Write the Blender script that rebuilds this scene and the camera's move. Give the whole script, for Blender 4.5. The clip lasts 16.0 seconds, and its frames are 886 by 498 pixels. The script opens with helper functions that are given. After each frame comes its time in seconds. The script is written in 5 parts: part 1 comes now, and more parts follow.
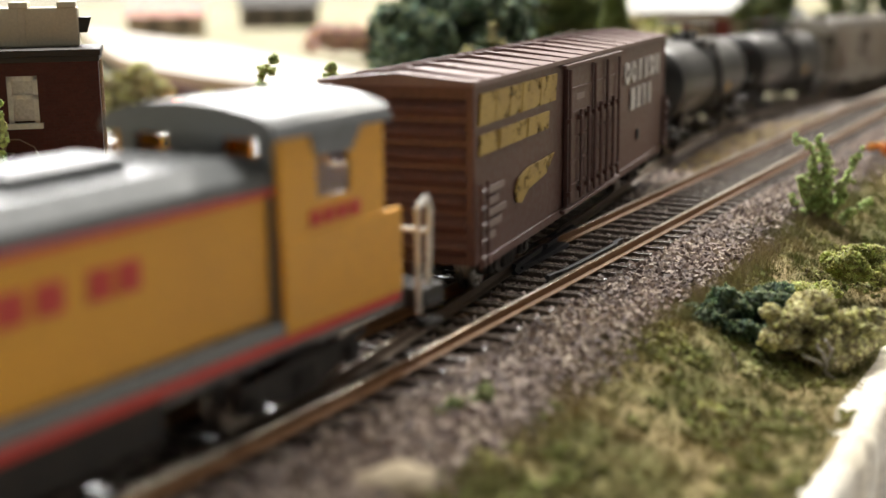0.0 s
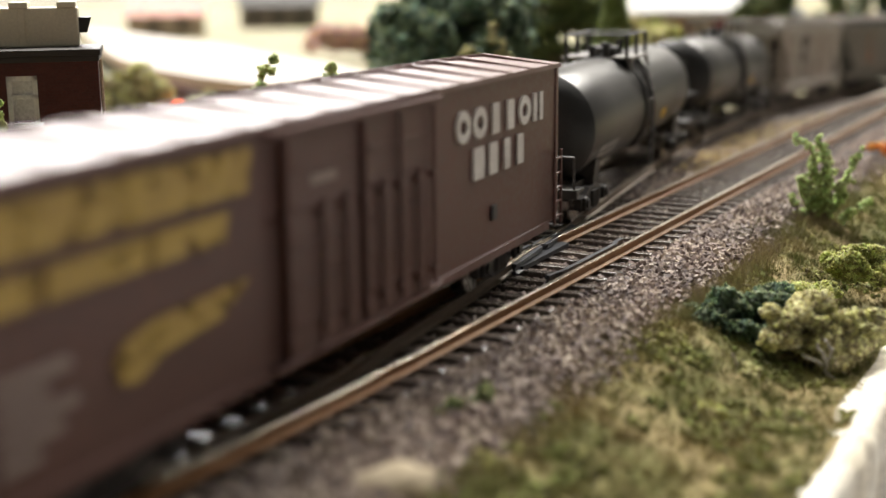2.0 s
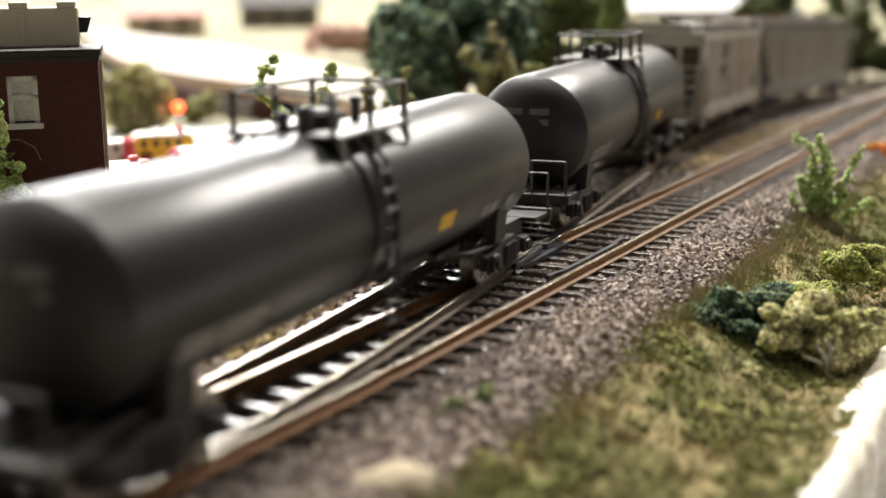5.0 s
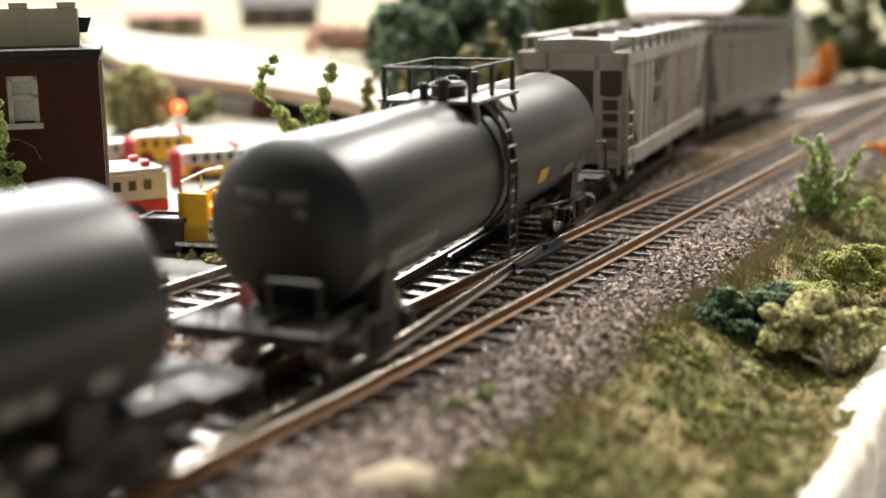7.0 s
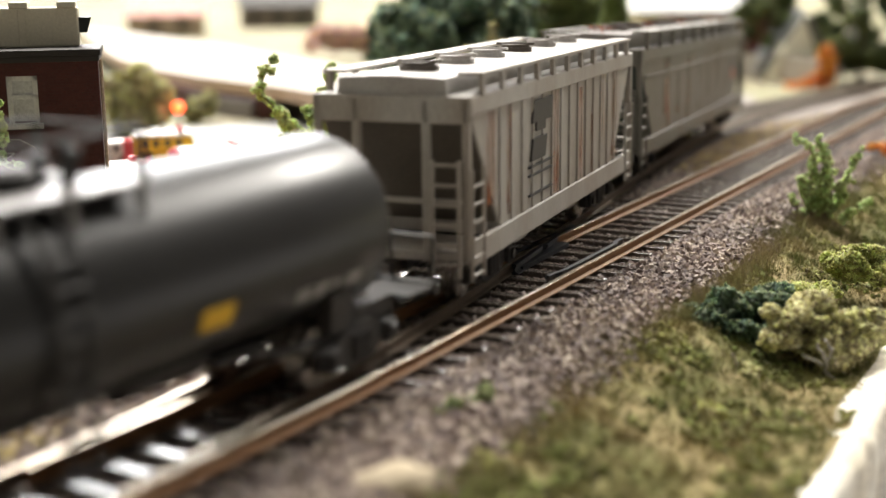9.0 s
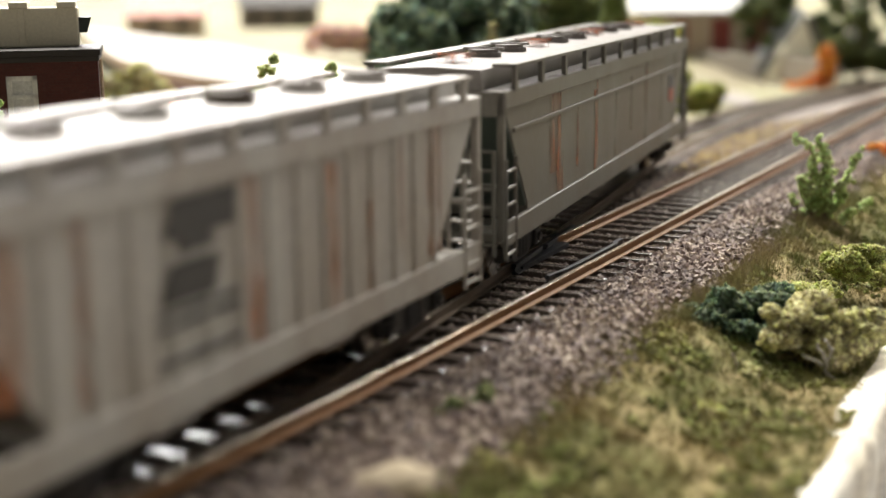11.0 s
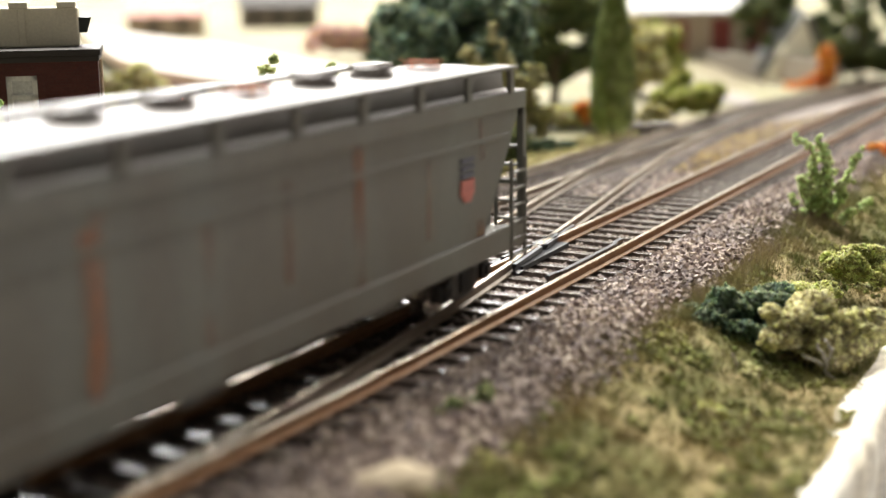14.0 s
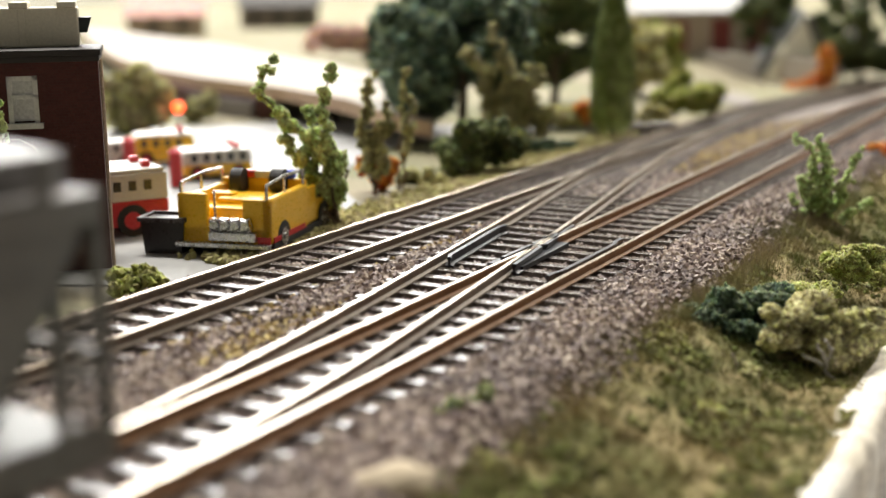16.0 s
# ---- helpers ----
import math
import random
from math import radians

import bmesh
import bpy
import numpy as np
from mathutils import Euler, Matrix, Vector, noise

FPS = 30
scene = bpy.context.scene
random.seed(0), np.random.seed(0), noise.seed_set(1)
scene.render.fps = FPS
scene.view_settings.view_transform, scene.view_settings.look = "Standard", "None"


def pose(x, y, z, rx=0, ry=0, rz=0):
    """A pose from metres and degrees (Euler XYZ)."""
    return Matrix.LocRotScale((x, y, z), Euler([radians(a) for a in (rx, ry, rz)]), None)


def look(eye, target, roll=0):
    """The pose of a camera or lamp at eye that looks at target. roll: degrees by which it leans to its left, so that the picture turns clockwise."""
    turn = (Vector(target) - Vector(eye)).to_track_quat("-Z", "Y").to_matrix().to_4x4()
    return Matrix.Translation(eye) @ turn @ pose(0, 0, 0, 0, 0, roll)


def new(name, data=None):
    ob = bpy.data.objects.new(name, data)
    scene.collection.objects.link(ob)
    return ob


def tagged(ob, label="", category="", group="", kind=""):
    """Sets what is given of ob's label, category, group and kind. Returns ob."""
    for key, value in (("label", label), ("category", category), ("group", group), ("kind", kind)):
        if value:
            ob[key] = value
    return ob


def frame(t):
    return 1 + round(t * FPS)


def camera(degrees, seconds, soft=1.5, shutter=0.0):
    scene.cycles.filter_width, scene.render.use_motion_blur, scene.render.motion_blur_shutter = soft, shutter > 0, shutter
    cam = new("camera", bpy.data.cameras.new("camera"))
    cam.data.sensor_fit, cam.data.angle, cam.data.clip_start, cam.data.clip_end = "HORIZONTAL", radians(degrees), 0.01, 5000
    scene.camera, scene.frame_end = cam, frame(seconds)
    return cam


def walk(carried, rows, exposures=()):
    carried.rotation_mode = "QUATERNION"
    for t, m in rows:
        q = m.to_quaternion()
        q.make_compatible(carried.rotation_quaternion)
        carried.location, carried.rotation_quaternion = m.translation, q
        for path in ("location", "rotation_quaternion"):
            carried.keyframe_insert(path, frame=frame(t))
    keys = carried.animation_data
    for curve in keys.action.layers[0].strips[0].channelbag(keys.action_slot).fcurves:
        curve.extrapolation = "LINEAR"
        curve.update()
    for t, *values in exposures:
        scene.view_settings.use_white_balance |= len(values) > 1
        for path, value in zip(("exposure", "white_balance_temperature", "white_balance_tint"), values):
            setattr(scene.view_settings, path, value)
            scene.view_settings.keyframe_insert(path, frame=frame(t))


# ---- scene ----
# A model railway on a table, about 1:87. Lengths below are in millimetres; MM turns them into metres.
MM = 0.001
cam = camera(38.33, 16.0, soft=1.5, shutter=0.5)
cam.data.dof.use_dof, cam.data.dof.focus_distance, cam.data.dof.aperture_fstop = True, 0.312, 10.5
EYE = (0.0, 0.0, 0.0671)
AIM = (0.0, math.cos(0.2145), 0.0671 - math.sin(0.2145))
VIEW = look(EYE, AIM, -0.66)
walk(cam, [(0, VIEW), (16.0, VIEW)], exposures=[(0, 0.13), (4.0, 0.25), (8.0, 0.33), (12.0, 0.3), (14.0, 0.45), (15.0, 0.42), (16.0, -0.02)])

# ---- world and light ----
world = bpy.data.worlds.new("hall")
world.use_nodes = True
world.node_tree.nodes["Background"].inputs[0].default_value = (0.9, 0.95, 1.0, 1)
world.node_tree.nodes["Background"].inputs[1].default_value = 0.3
scene.world = world


def area_lamp(name, eye, target, sx, sy, watts, colour):
    data = bpy.data.lights.new(name, "AREA")
    data.shape, data.size, data.size_y, data.energy, data.color = "RECTANGLE", sx, sy, watts, colour
    ob = new(name, data)
    ob.matrix_world = look(eye, target)
    return ob


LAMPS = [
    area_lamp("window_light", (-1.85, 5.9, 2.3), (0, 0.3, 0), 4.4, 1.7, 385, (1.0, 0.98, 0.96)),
    # Unseen overhead lamps, assumed for the hall.
    area_lamp("unseen_ceiling_lamp", (-0.6, 1.8, 2.9), (-0.6, 1.8, 0), 1.6, 0.3, 205, (1.0, 0.96, 0.9)),
    area_lamp("unseen_ceiling_lamp", (1.6, 1.4, 2.9), (1.6, 1.4, 0), 1.6, 0.3, 45, (1.0, 0.95, 0.88)),
    # Added to put a sheen on the far cars' sides.
    area_lamp("unseen_ceiling_lamp", (2.2, 4.2, 2.9), (1.6, 3.0, 0), 1.6, 0.3, 190, (1.0, 0.95, 0.88)),
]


# ---- building helpers ----
def part(name, bm, material, parent=None, label="", smooth=False):
    """Links a bmesh in millimetres as one mesh object."""
    bmesh.ops.scale(bm, vec=(MM, MM, MM), verts=bm.verts)
    me = bpy.data.meshes.new(name)
    bm.to_mesh(me)
    bm.free()
    for m in material if isinstance(material, (list, tuple)) else (material,):
        me.materials.append(m)
    if smooth:
        me.shade_smooth()
    ob = new(name, me)
    ob.parent = parent
    if label:
        ob["label"] = label
    return ob


def bulk(name, verts, faces, material, parent=None):
    """One mesh from numpy arrays in millimetres."""
    me = bpy.data.meshes.new(name)
    me.from_pydata((np.asarray(verts) * MM).tolist(), [], np.asarray(faces).tolist())
    for m in material if isinstance(material, (list, tuple)) else (material,):
        me.materials.append(m)
    ob = new(name, me)
    ob.parent = parent
    return ob


def at(x, y, z, rz=0, rx=0, ry=0):
    return pose(x * MM, y * MM, z * MM, rx, ry, rz)


def thing(name, label, category, m=None, group="", kind=""):
    ob = tagged(new(name), label, category, group, kind)
    ob.empty_display_size = 0.01
    if m is not None:
        ob.matrix_world = m
    return ob


def box(bm, x0, x1, y0, y1, z0, z1, bevel=0.0, mi=0):
    m = Matrix.LocRotScale(((x0 + x1) / 2, (y0 + y1) / 2, (z0 + z1) / 2), None, (abs(x1 - x0), abs(y1 - y0), abs(z1 - z0)))
    vs = bmesh.ops.create_cube(bm, size=1, matrix=m)["verts"]
    fs = {f for v in vs for f in v.link_faces}
    for f in fs:
        f.material_index = mi
    if bevel:
        es = list({e for v in vs for e in v.link_edges})
        bmesh.ops.bevel(bm, geom=es, offset=bevel, segments=2, affect="EDGES", profile=0.5)
    return bm


def rod(bm, a, b, r, seg=8, r2=None):
    a, b = Vector(a), Vector(b)
    d = b - a
    m = Matrix.Translation((a + b) / 2) @ d.to_track_quat("Z", "Y").to_matrix().to_4x4()
    bmesh.ops.create_cone(bm, cap_ends=True, segments=seg, radius1=r, radius2=r if r2 is None else r2, depth=d.length, matrix=m)
    return bm


def wire(bm, pts, r, seg=6):
    for a, b in zip(pts, pts[1:]):
        rod(bm, a, b, r, seg)
    return bm


def prism(bm, poly, axis, lo, hi, mi=0):
    """Extrudes a 2D outline along an axis: x gives (y, z) outlines, y gives (x, z), z gives (x, y)."""
    def p(a, b, c):
        return {"x": (c, a, b), "y": (a, c, b), "z": (a, b, c)}[axis]
    lo_v = [bm.verts.new(p(a, b, lo)) for a, b in poly]
    hi_v = [bm.verts.new(p(a, b, hi)) for a, b in poly]
    fs = [bm.faces.new(lo_v), bm.faces.new(hi_v)]
    n = len(poly)
    for i in range(n):
        fs.append(bm.faces.new((lo_v[i], lo_v[(i + 1) % n], hi_v[(i + 1) % n], hi_v[i])))
    for f in fs:
        f.material_index = mi
    bmesh.ops.recalc_face_normals(bm, faces=fs)
    return bm


def B():
    return bmesh.new()


def pieces(name, sub, bm, material, parent, label=""):
    """Links each loose piece of a bmesh as a mesh of its own: the first as a part, the others under it."""
    left, first = set(bm.verts), None
    for seed in list(bm.verts):
        if seed not in left:
            continue
        todo, isle = [seed], []
        left.discard(seed)
        while todo:
            v = todo.pop()
            isle.append(v)
            for e in v.link_edges:
                o = e.other_vert(v)
                if o in left:
                    left.discard(o)
                    todo.append(o)
        nb = B()
        table = {v: nb.verts.new(v.co) for v in isle}
        for f in {f for v in isle for f in v.link_faces}:
            nb.faces.new([table[v] for v in f.verts])
        bmesh.ops.recalc_face_normals(nb, faces=nb.faces)
        ob = part(name if first is None else sub, nb, material, first or parent, label if first is None else "")
        first = first or ob
    bm.free()
    return first


# ---- materials ----
def mat(name, base, rough=0.6, metal=0.0, var=0.25, scale=120, fine=1500, bump=0.2, second=None, mix=0.5, rnd=0.0, island=False,
        stretch=None, spec=0.5, coat=0.0, edge=(0.42, 0.62), worn=None):
    """Base colour broken up at two scales, with fine relief. second: a colour that shows in patches. rnd: how far single pieces differ."""
    m = bpy.data.materials.new(name)
    m.use_nodes = True
    t = m.node_tree
    bs = t.nodes["Principled BSDF"]
    bs.inputs["Metallic"].default_value, bs.inputs["Specular IOR Level"].default_value, bs.inputs["Coat Weight"].default_value = metal, spec, coat
    co = t.nodes.new("ShaderNodeTexCoord").outputs["Object"]
    if stretch:
        mp = t.nodes.new("ShaderNodeMapping")
        mp.inputs["Scale"].default_value = stretch
        t.links.new(co, mp.inputs[0])
        co = mp.outputs[0]

    def tex(s, d=3.0):
        n = t.nodes.new("ShaderNodeTexNoise")
        n.inputs["Scale"].default_value, n.inputs["Detail"].default_value = s, d
        t.links.new(co, n.inputs["Vector"])
        return n.outputs["Fac"]

    def blend(kind, fac, a, b):
        n = t.nodes.new("ShaderNodeMix")
        n.data_type, n.blend_type = "RGBA", kind
        for sock, v in ((n.inputs[0], fac), (n.inputs[6], a), (n.inputs[7], b)):
            if isinstance(v, (int, float)):
                sock.default_value = v
            elif isinstance(v, tuple):
                sock.default_value = (*v[:3], 1)
            else:
                t.links.new(v, sock)
        return n.outputs[2]

    def ramp(fac, lo, hi, a=0.0, b=1.0):
        n = t.nodes.new("ShaderNodeMapRange")
        n.inputs[1].default_value, n.inputs[2].default_value, n.inputs[3].default_value, n.inputs[4].default_value = lo, hi, a, b
        t.links.new(fac, n.inputs[0])
        return n.outputs[0]

    big, small = tex(scale), tex(fine, 2.0)
    col = blend("MIX", ramp(small, 0.3, 0.7), tuple(c * (1 - var) for c in base), tuple(min(1, c * (1 + var)) for c in base))
    if second:
        f = ramp(big, *edge, 0.0, mix)
        col = blend("MIX", f, col, blend("MIX", ramp(small, 0.3, 0.7), tuple(c * (1 - var) for c in second), tuple(min(1, c * (1 + var)) for c in second)))
    else:
        col = blend("MULTIPLY", 0.6, col, blend("MIX", ramp(big, 0.3, 0.7), (1 - var,) * 3, (1.0, 1.0, 1.0)))
    if rnd:
        src = t.nodes.new("ShaderNodeNewGeometry").outputs["Random Per Island"] if island else t.nodes.new("ShaderNodeObjectInfo").outputs["Random"]
        hs = t.nodes.new("ShaderNodeHueSaturation")
        t.links.new(ramp(src, 0, 1, 1 - rnd, 1 + rnd), hs.inputs["Value"])
        t.links.new(ramp(src, 0, 1, 0.5 - rnd * 0.05, 0.5 + rnd * 0.05), hs.inputs["Hue"])
        t.links.new(col, hs.inputs["Color"])
        col = hs.outputs[0]
    t.links.new(col, bs.inputs["Base Color"])
    t.links.new(ramp(small, 0.3, 0.7, max(0.03, rough - 0.08), min(1, rough + 0.08)), bs.inputs["Roughness"])
    if worn:
        t.links.new(ramp(tex(worn[0], 4.0), worn[1], worn[2]), bs.inputs["Alpha"])
    if bump:
        bn = t.nodes.new("ShaderNodeBump")
        bn.inputs["Strength"].default_value, bn.inputs["Distance"].default_value = bump, 0.0003
        t.links.new(small, bn.inputs["Height"])
        t.links.new(bn.outputs[0], bs.inputs["Normal"])
    return m


def glow(name, colour, strength):
    m = bpy.data.materials.new(name)
    m.use_nodes = True
    bs = m.node_tree.nodes["Principled BSDF"]
    bs.inputs["Base Color"].default_value = bs.inputs["Emission Color"].default_value = (*colour, 1)
    bs.inputs["Emission Strength"].default_value = strength
    return m


def glass(name, colour=(1, 1, 1), rough=0.05):
    m = bpy.data.materials.new(name)
    m.use_nodes = True
    bs = m.node_tree.nodes["Principled BSDF"]
    bs.inputs["Base Color"].default_value = (*colour, 1)
    bs.inputs["Transmission Weight"].default_value, bs.inputs["Roughness"].default_value, bs.inputs["IOR"].default_value = 1.0, rough, 1.3
    return m


RAIL_SIDE = mat("rusty_rail", (0.27, 0.135, 0.055), 0.6, 0.2, second=(0.32, 0.18, 0.085), scale=60)
RAIL_GREY = mat("weathered_rail", (0.2, 0.155, 0.115), 0.55, 0.3, second=(0.27, 0.22, 0.17), scale=60)
RAIL_TOP = mat("nickel_railhead", (0.5, 0.45, 0.37), 0.3, 1.0, var=0.12, scale=40, second=(0.4, 0.3, 0.2), mix=0.6)
TIE = mat("tie_plastic", (0.085, 0.07, 0.06), 0.24, var=0.3, rnd=0.35, second=(0.11, 0.095, 0.085), mix=0.7, scale=90)
FROG = mat("black_frog_plastic", (0.02, 0.022, 0.028), 0.4)
STONE = mat("ballast_stone", (0.255, 0.195, 0.165), 0.75, var=0.3, rnd=0.65, island=True, second=(0.17, 0.145, 0.14), scale=30, fine=900)
GRASS = mat("static_grass", (0.13, 0.14, 0.032), 0.8, var=0.3, rnd=0.5, island=True, second=(0.27, 0.2, 0.08), scale=38, mix=0.95, edge=(0.46, 0.6))
PLASTER = mat("white_plaster", (0.85, 0.81, 0.71), 0.95, var=0.15, scale=60, second=(0.6, 0.53, 0.4), mix=0.7, bump=0.6, fine=600)
# ---- the track plan: u runs along the main track away from the eye, w to its right ----
PHI = 0.5063
CP, SP = math.cos(PHI), math.sin(PHI)
HEADING = 90 - math.degrees(PHI)


def tk(u, w):
    w = w - 120.9
    return SP * u + CP * w, CP * u - SP * w


# Centre line of the train's way: the main track, the turnout, the diverging track and the far curve.
WAY = [(-1800, 0), (40, 0), (100, -0.6), (140, -3.0), (180, -6.6), (227, -12.0), (267, -17.2), (309, -22.9), (343, -27.8), (378, -33.1), (424, -39.8),
       (470, -46.4), (512, -52.0), (557, -57.4), (604, -61.8), (638, -64.6), (672, -66.8), (705, -68.2), (739, -69.0), (773, -68.8), (807, -67.6), (841, -65.2),
       (874, -61.4), (950, -48), (1050, -18), (1200, 50), (1400, 170)]
WU = np.array([p[0] for p in WAY], float)
WW = np.array([p[1] for p in WAY], float)


def bend(u):
    """The line swings to the left where it leaves the picture near the eye."""
    return -0.0004 * max(0, 190 - max(u, 40)) ** 2 + 0.12 * min(0, u - 40)


def way(u):
    i = int(np.clip(np.searchsorted(WU, u) - 1, 0, len(WU) - 2))
    def m(j):
        a, b = max(j - 1, 0), min(j + 1, len(WU) - 1)
        return (WW[b] - WW[a]) / (WU[b] - WU[a])
    h = WU[i + 1] - WU[i]
    t = (u - WU[i]) / h
    return bend(u) + (2 * t**3 - 3 * t * t + 1) * WW[i] + (t**3 - 2 * t * t + t) * h * m(i) + (3 * t * t - 2 * t**3) * WW[i + 1] + (t**3 - t * t) * h * m(i + 1)


DU = np.arange(-1800, 1400, 1.0)
DW = np.array([way(u) for u in DU])
DS = np.concatenate([[0], np.cumsum(np.hypot(1, np.diff(DW)))])
DS -= np.interp(0, DU, DS)
HALF = 9.5


def grade(u):
    """The far line falls away behind the turnout."""
    return float(np.interp(u, (430, 500, 570, 630, 692, 760, 830, 880, 1000), (0, -1.2, -3.5, -5.5, -7.9, -10.2, -12.6, -13.8, -15)))


def main_w(u):
    return bend(u) + max(0.0, u - 620) ** 2 * 0.0008


# ---- room round the table ----
WALL = mat("hall_wall_paint", (0.7, 0.68, 0.64), 0.9, var=0.06, scale=2, fine=60)
# For unseen walls, made dark to hold fill light off the train's sides.
DARK_WALL = mat("fill_cutting_wall", (0.1, 0.095, 0.09), 0.9, var=0.06, scale=2, fine=60)
CEIL = mat("ceiling_paint", (0.55, 0.55, 0.53), 0.9, var=0.05, scale=2, fine=60)
FLOOR = mat("hall_floor", (0.12, 0.115, 0.11), 0.6, var=0.1, scale=2, fine=60)


def slab(name, x0, x1, y0, y1, z0, z1, m, label):
    return tagged(part(name, box(B(), x0, x1, y0, y1, z0, z1), m), label, "room", kind="structure")


slab("wall_south", -4600, 4600, -3100, -3000, -1000, 3600, DARK_WALL, "unseen wall, dark to cut fill light on the train")
slab("wall_west", -4700, -4600, -3100, 6100, -1000, 3600, WALL, "plain pale side wall")
slab("wall_east", 4600, 4700, -3100, 6100, -1000, 3600, DARK_WALL, "unseen side wall, dark to cut fill light on the train")
slab("floor", -4700, 4700, -3100, 6100, -1050, -1000, FLOOR, "grey floor of the hall")
slab("ceiling", -4700, 4700, -3100, 6100, 3600, 3650, CEIL, "white ceiling of the hall")
bm = B()
for a, b, c, d in ((-4600, -4100, -1000, 3600), (400, 4600, -1000, 3600), (-4100, 400, -1000, 1400), (-4100, 400, 3200, 3600)):
    box(bm, a, b, 6000, 6100, c, d)
tagged(part("wall_north", bm, WALL), "plain pale wall with a wide window", "room", kind="structure")
bm = B()
for a, b, c, d in ((-4100, -4040, 1400, 3200), (340, 400, 1400, 3200), (-4040, 340, 1400, 1460), (-4040, 340, 3140, 3200)):
    box(bm, a, b, 5980, 6060, c, d)
tagged(part("window_1", bm, CEIL), "white frame of the hall's wide window", "window", kind="structure")


# ---- ground of the layout ----
def smooth(a, b, x):
    t = min(1, max(0, (x - a) / (b - a)))
    return t * t * (3 - 2 * t)


def hollow(u, w):
    """The ground's fall to the far line, with a bank up to the scenery beyond it."""
    if u < 430 or w > -12:
        return 0.0
    c = float(np.interp(u, DU, DW))
    far_corner = smooth(720, 830, u) * smooth(-230, -150, w)
    return grade(u) * smooth(-12, -40, w) * max(smooth(c - 80, c - 26, w), far_corner)


def ground_z(u, w):
    """Height of the ground: ballast bed, grassy fall to the table's edge, street level on the far side."""
    z = -4.3
    z -= 1.9 * smooth(25, 35, w) + 9.0 * smooth(34, 66, w)
    z -= 1.7 * smooth(-72, -80, w) if w < -60 else 0
    z += hollow(u, w)
    n = noise.noise(Vector((u * 0.02, w * 0.02, 0)))
    if w > 34:
        z += n * 2.2 * smooth(34, 50, w) + noise.noise(Vector((u * 0.09, w * 0.09, 3))) * 0.9
    elif -76 < w:
        z += noise.noise(Vector((u * 0.25, w * 0.25, 5))) * 0.25
    return z


def axis(lo, a, b, hi, fine):
    inner = list(np.arange(a, b + 0.01, fine))
    left, right = [], []
    s, x = fine, a
    while x > lo:
        s *= 1.35
        x -= s
        left.append(max(x, lo))
    s, x = fine, b
    while x < hi:
        s *= 1.35
        x += s
        right.append(min(x, hi))
    return left[::-1] + inner + right


UA = axis(-1700, 60, 900, 3600, 2.5)
WA = axis(-2600, -110, 77.5, 78.5, 1.6)
gv = [(*tk(u, w + min(900, max(0, u - 560) * 1.2) * smooth(0, 75, w)), ground_z(u, w)) for u in UA for w in WA]
nw = len(WA)
gf = [(i * nw + j, i * nw + j + 1, (i + 1) * nw + j + 1, (i + 1) * nw + j) for i in range(len(UA) - 1) for j in range(nw - 1)]


def ground_material():
    """Sand-coloured scenery with green patches; ballast dust along the tracks."""
    m = mat("scenic_ground", (0.23, 0.2, 0.13), 0.9, var=0.2, second=(0.14, 0.145, 0.06), scale=14, fine=700, mix=0.8, bump=0.4)
    return m


SLOPE = mat("grassy_soil", (0.32, 0.25, 0.12), 0.95, var=0.3, second=(0.13, 0.13, 0.035), scale=45, fine=1200, mix=0.9, bump=0.5)
ground = tagged(bulk("ground", gv, gf, (ground_material(), SLOPE)), "tan and green scenic ground of the model layout", "ground", kind="structure")
ground.data.shade_smooth()
for i, poly in enumerate(ground.data.polygons):
    if WA[i % (nw - 1)] > 28 and UA[i // (nw - 1)] < 700:
        poly.material_index = 1

BED = mat("ballast_dust", (0.15, 0.125, 0.11), 0.9, var=0.3, second=(0.2, 0.17, 0.13), scale=60, fine=900, bump=0.4)
bu = list(np.arange(-1600, 640, 20)) + list(np.arange(640, 1200, 20))
bm = B()
rows = []
for u in bu:
    lo, hi = (-75 + bend(u), 33 + bend(u) * 0.3) if u < 620 else (way(u) - 20, max(33, main_w(u) + 33))
    ww = [lo + (hi - lo) * k / 24 for k in range(25)]
    rows.append([bm.verts.new((*tk(u, ww[k] + (noise.noise(Vector((u * 0.05, k, 0))) * 1.5 if k in (0, 24) else 0)),
                               (-3.95 if 0 < k < 24 else -6.4) + (0 if k not in (1, 23) else -0.3) + hollow(u, ww[k]))) for k in range(25)])
for a, b in zip(rows, rows[1:]):
    for k in range(24):
        bm.faces.new((a[k], a[k + 1], b[k + 1], b[k]))
tagged(part("ballast_bed", bm, BED, None, smooth=True), "grey-brown ballast bed under the tracks", "ballast bed", kind="structure")


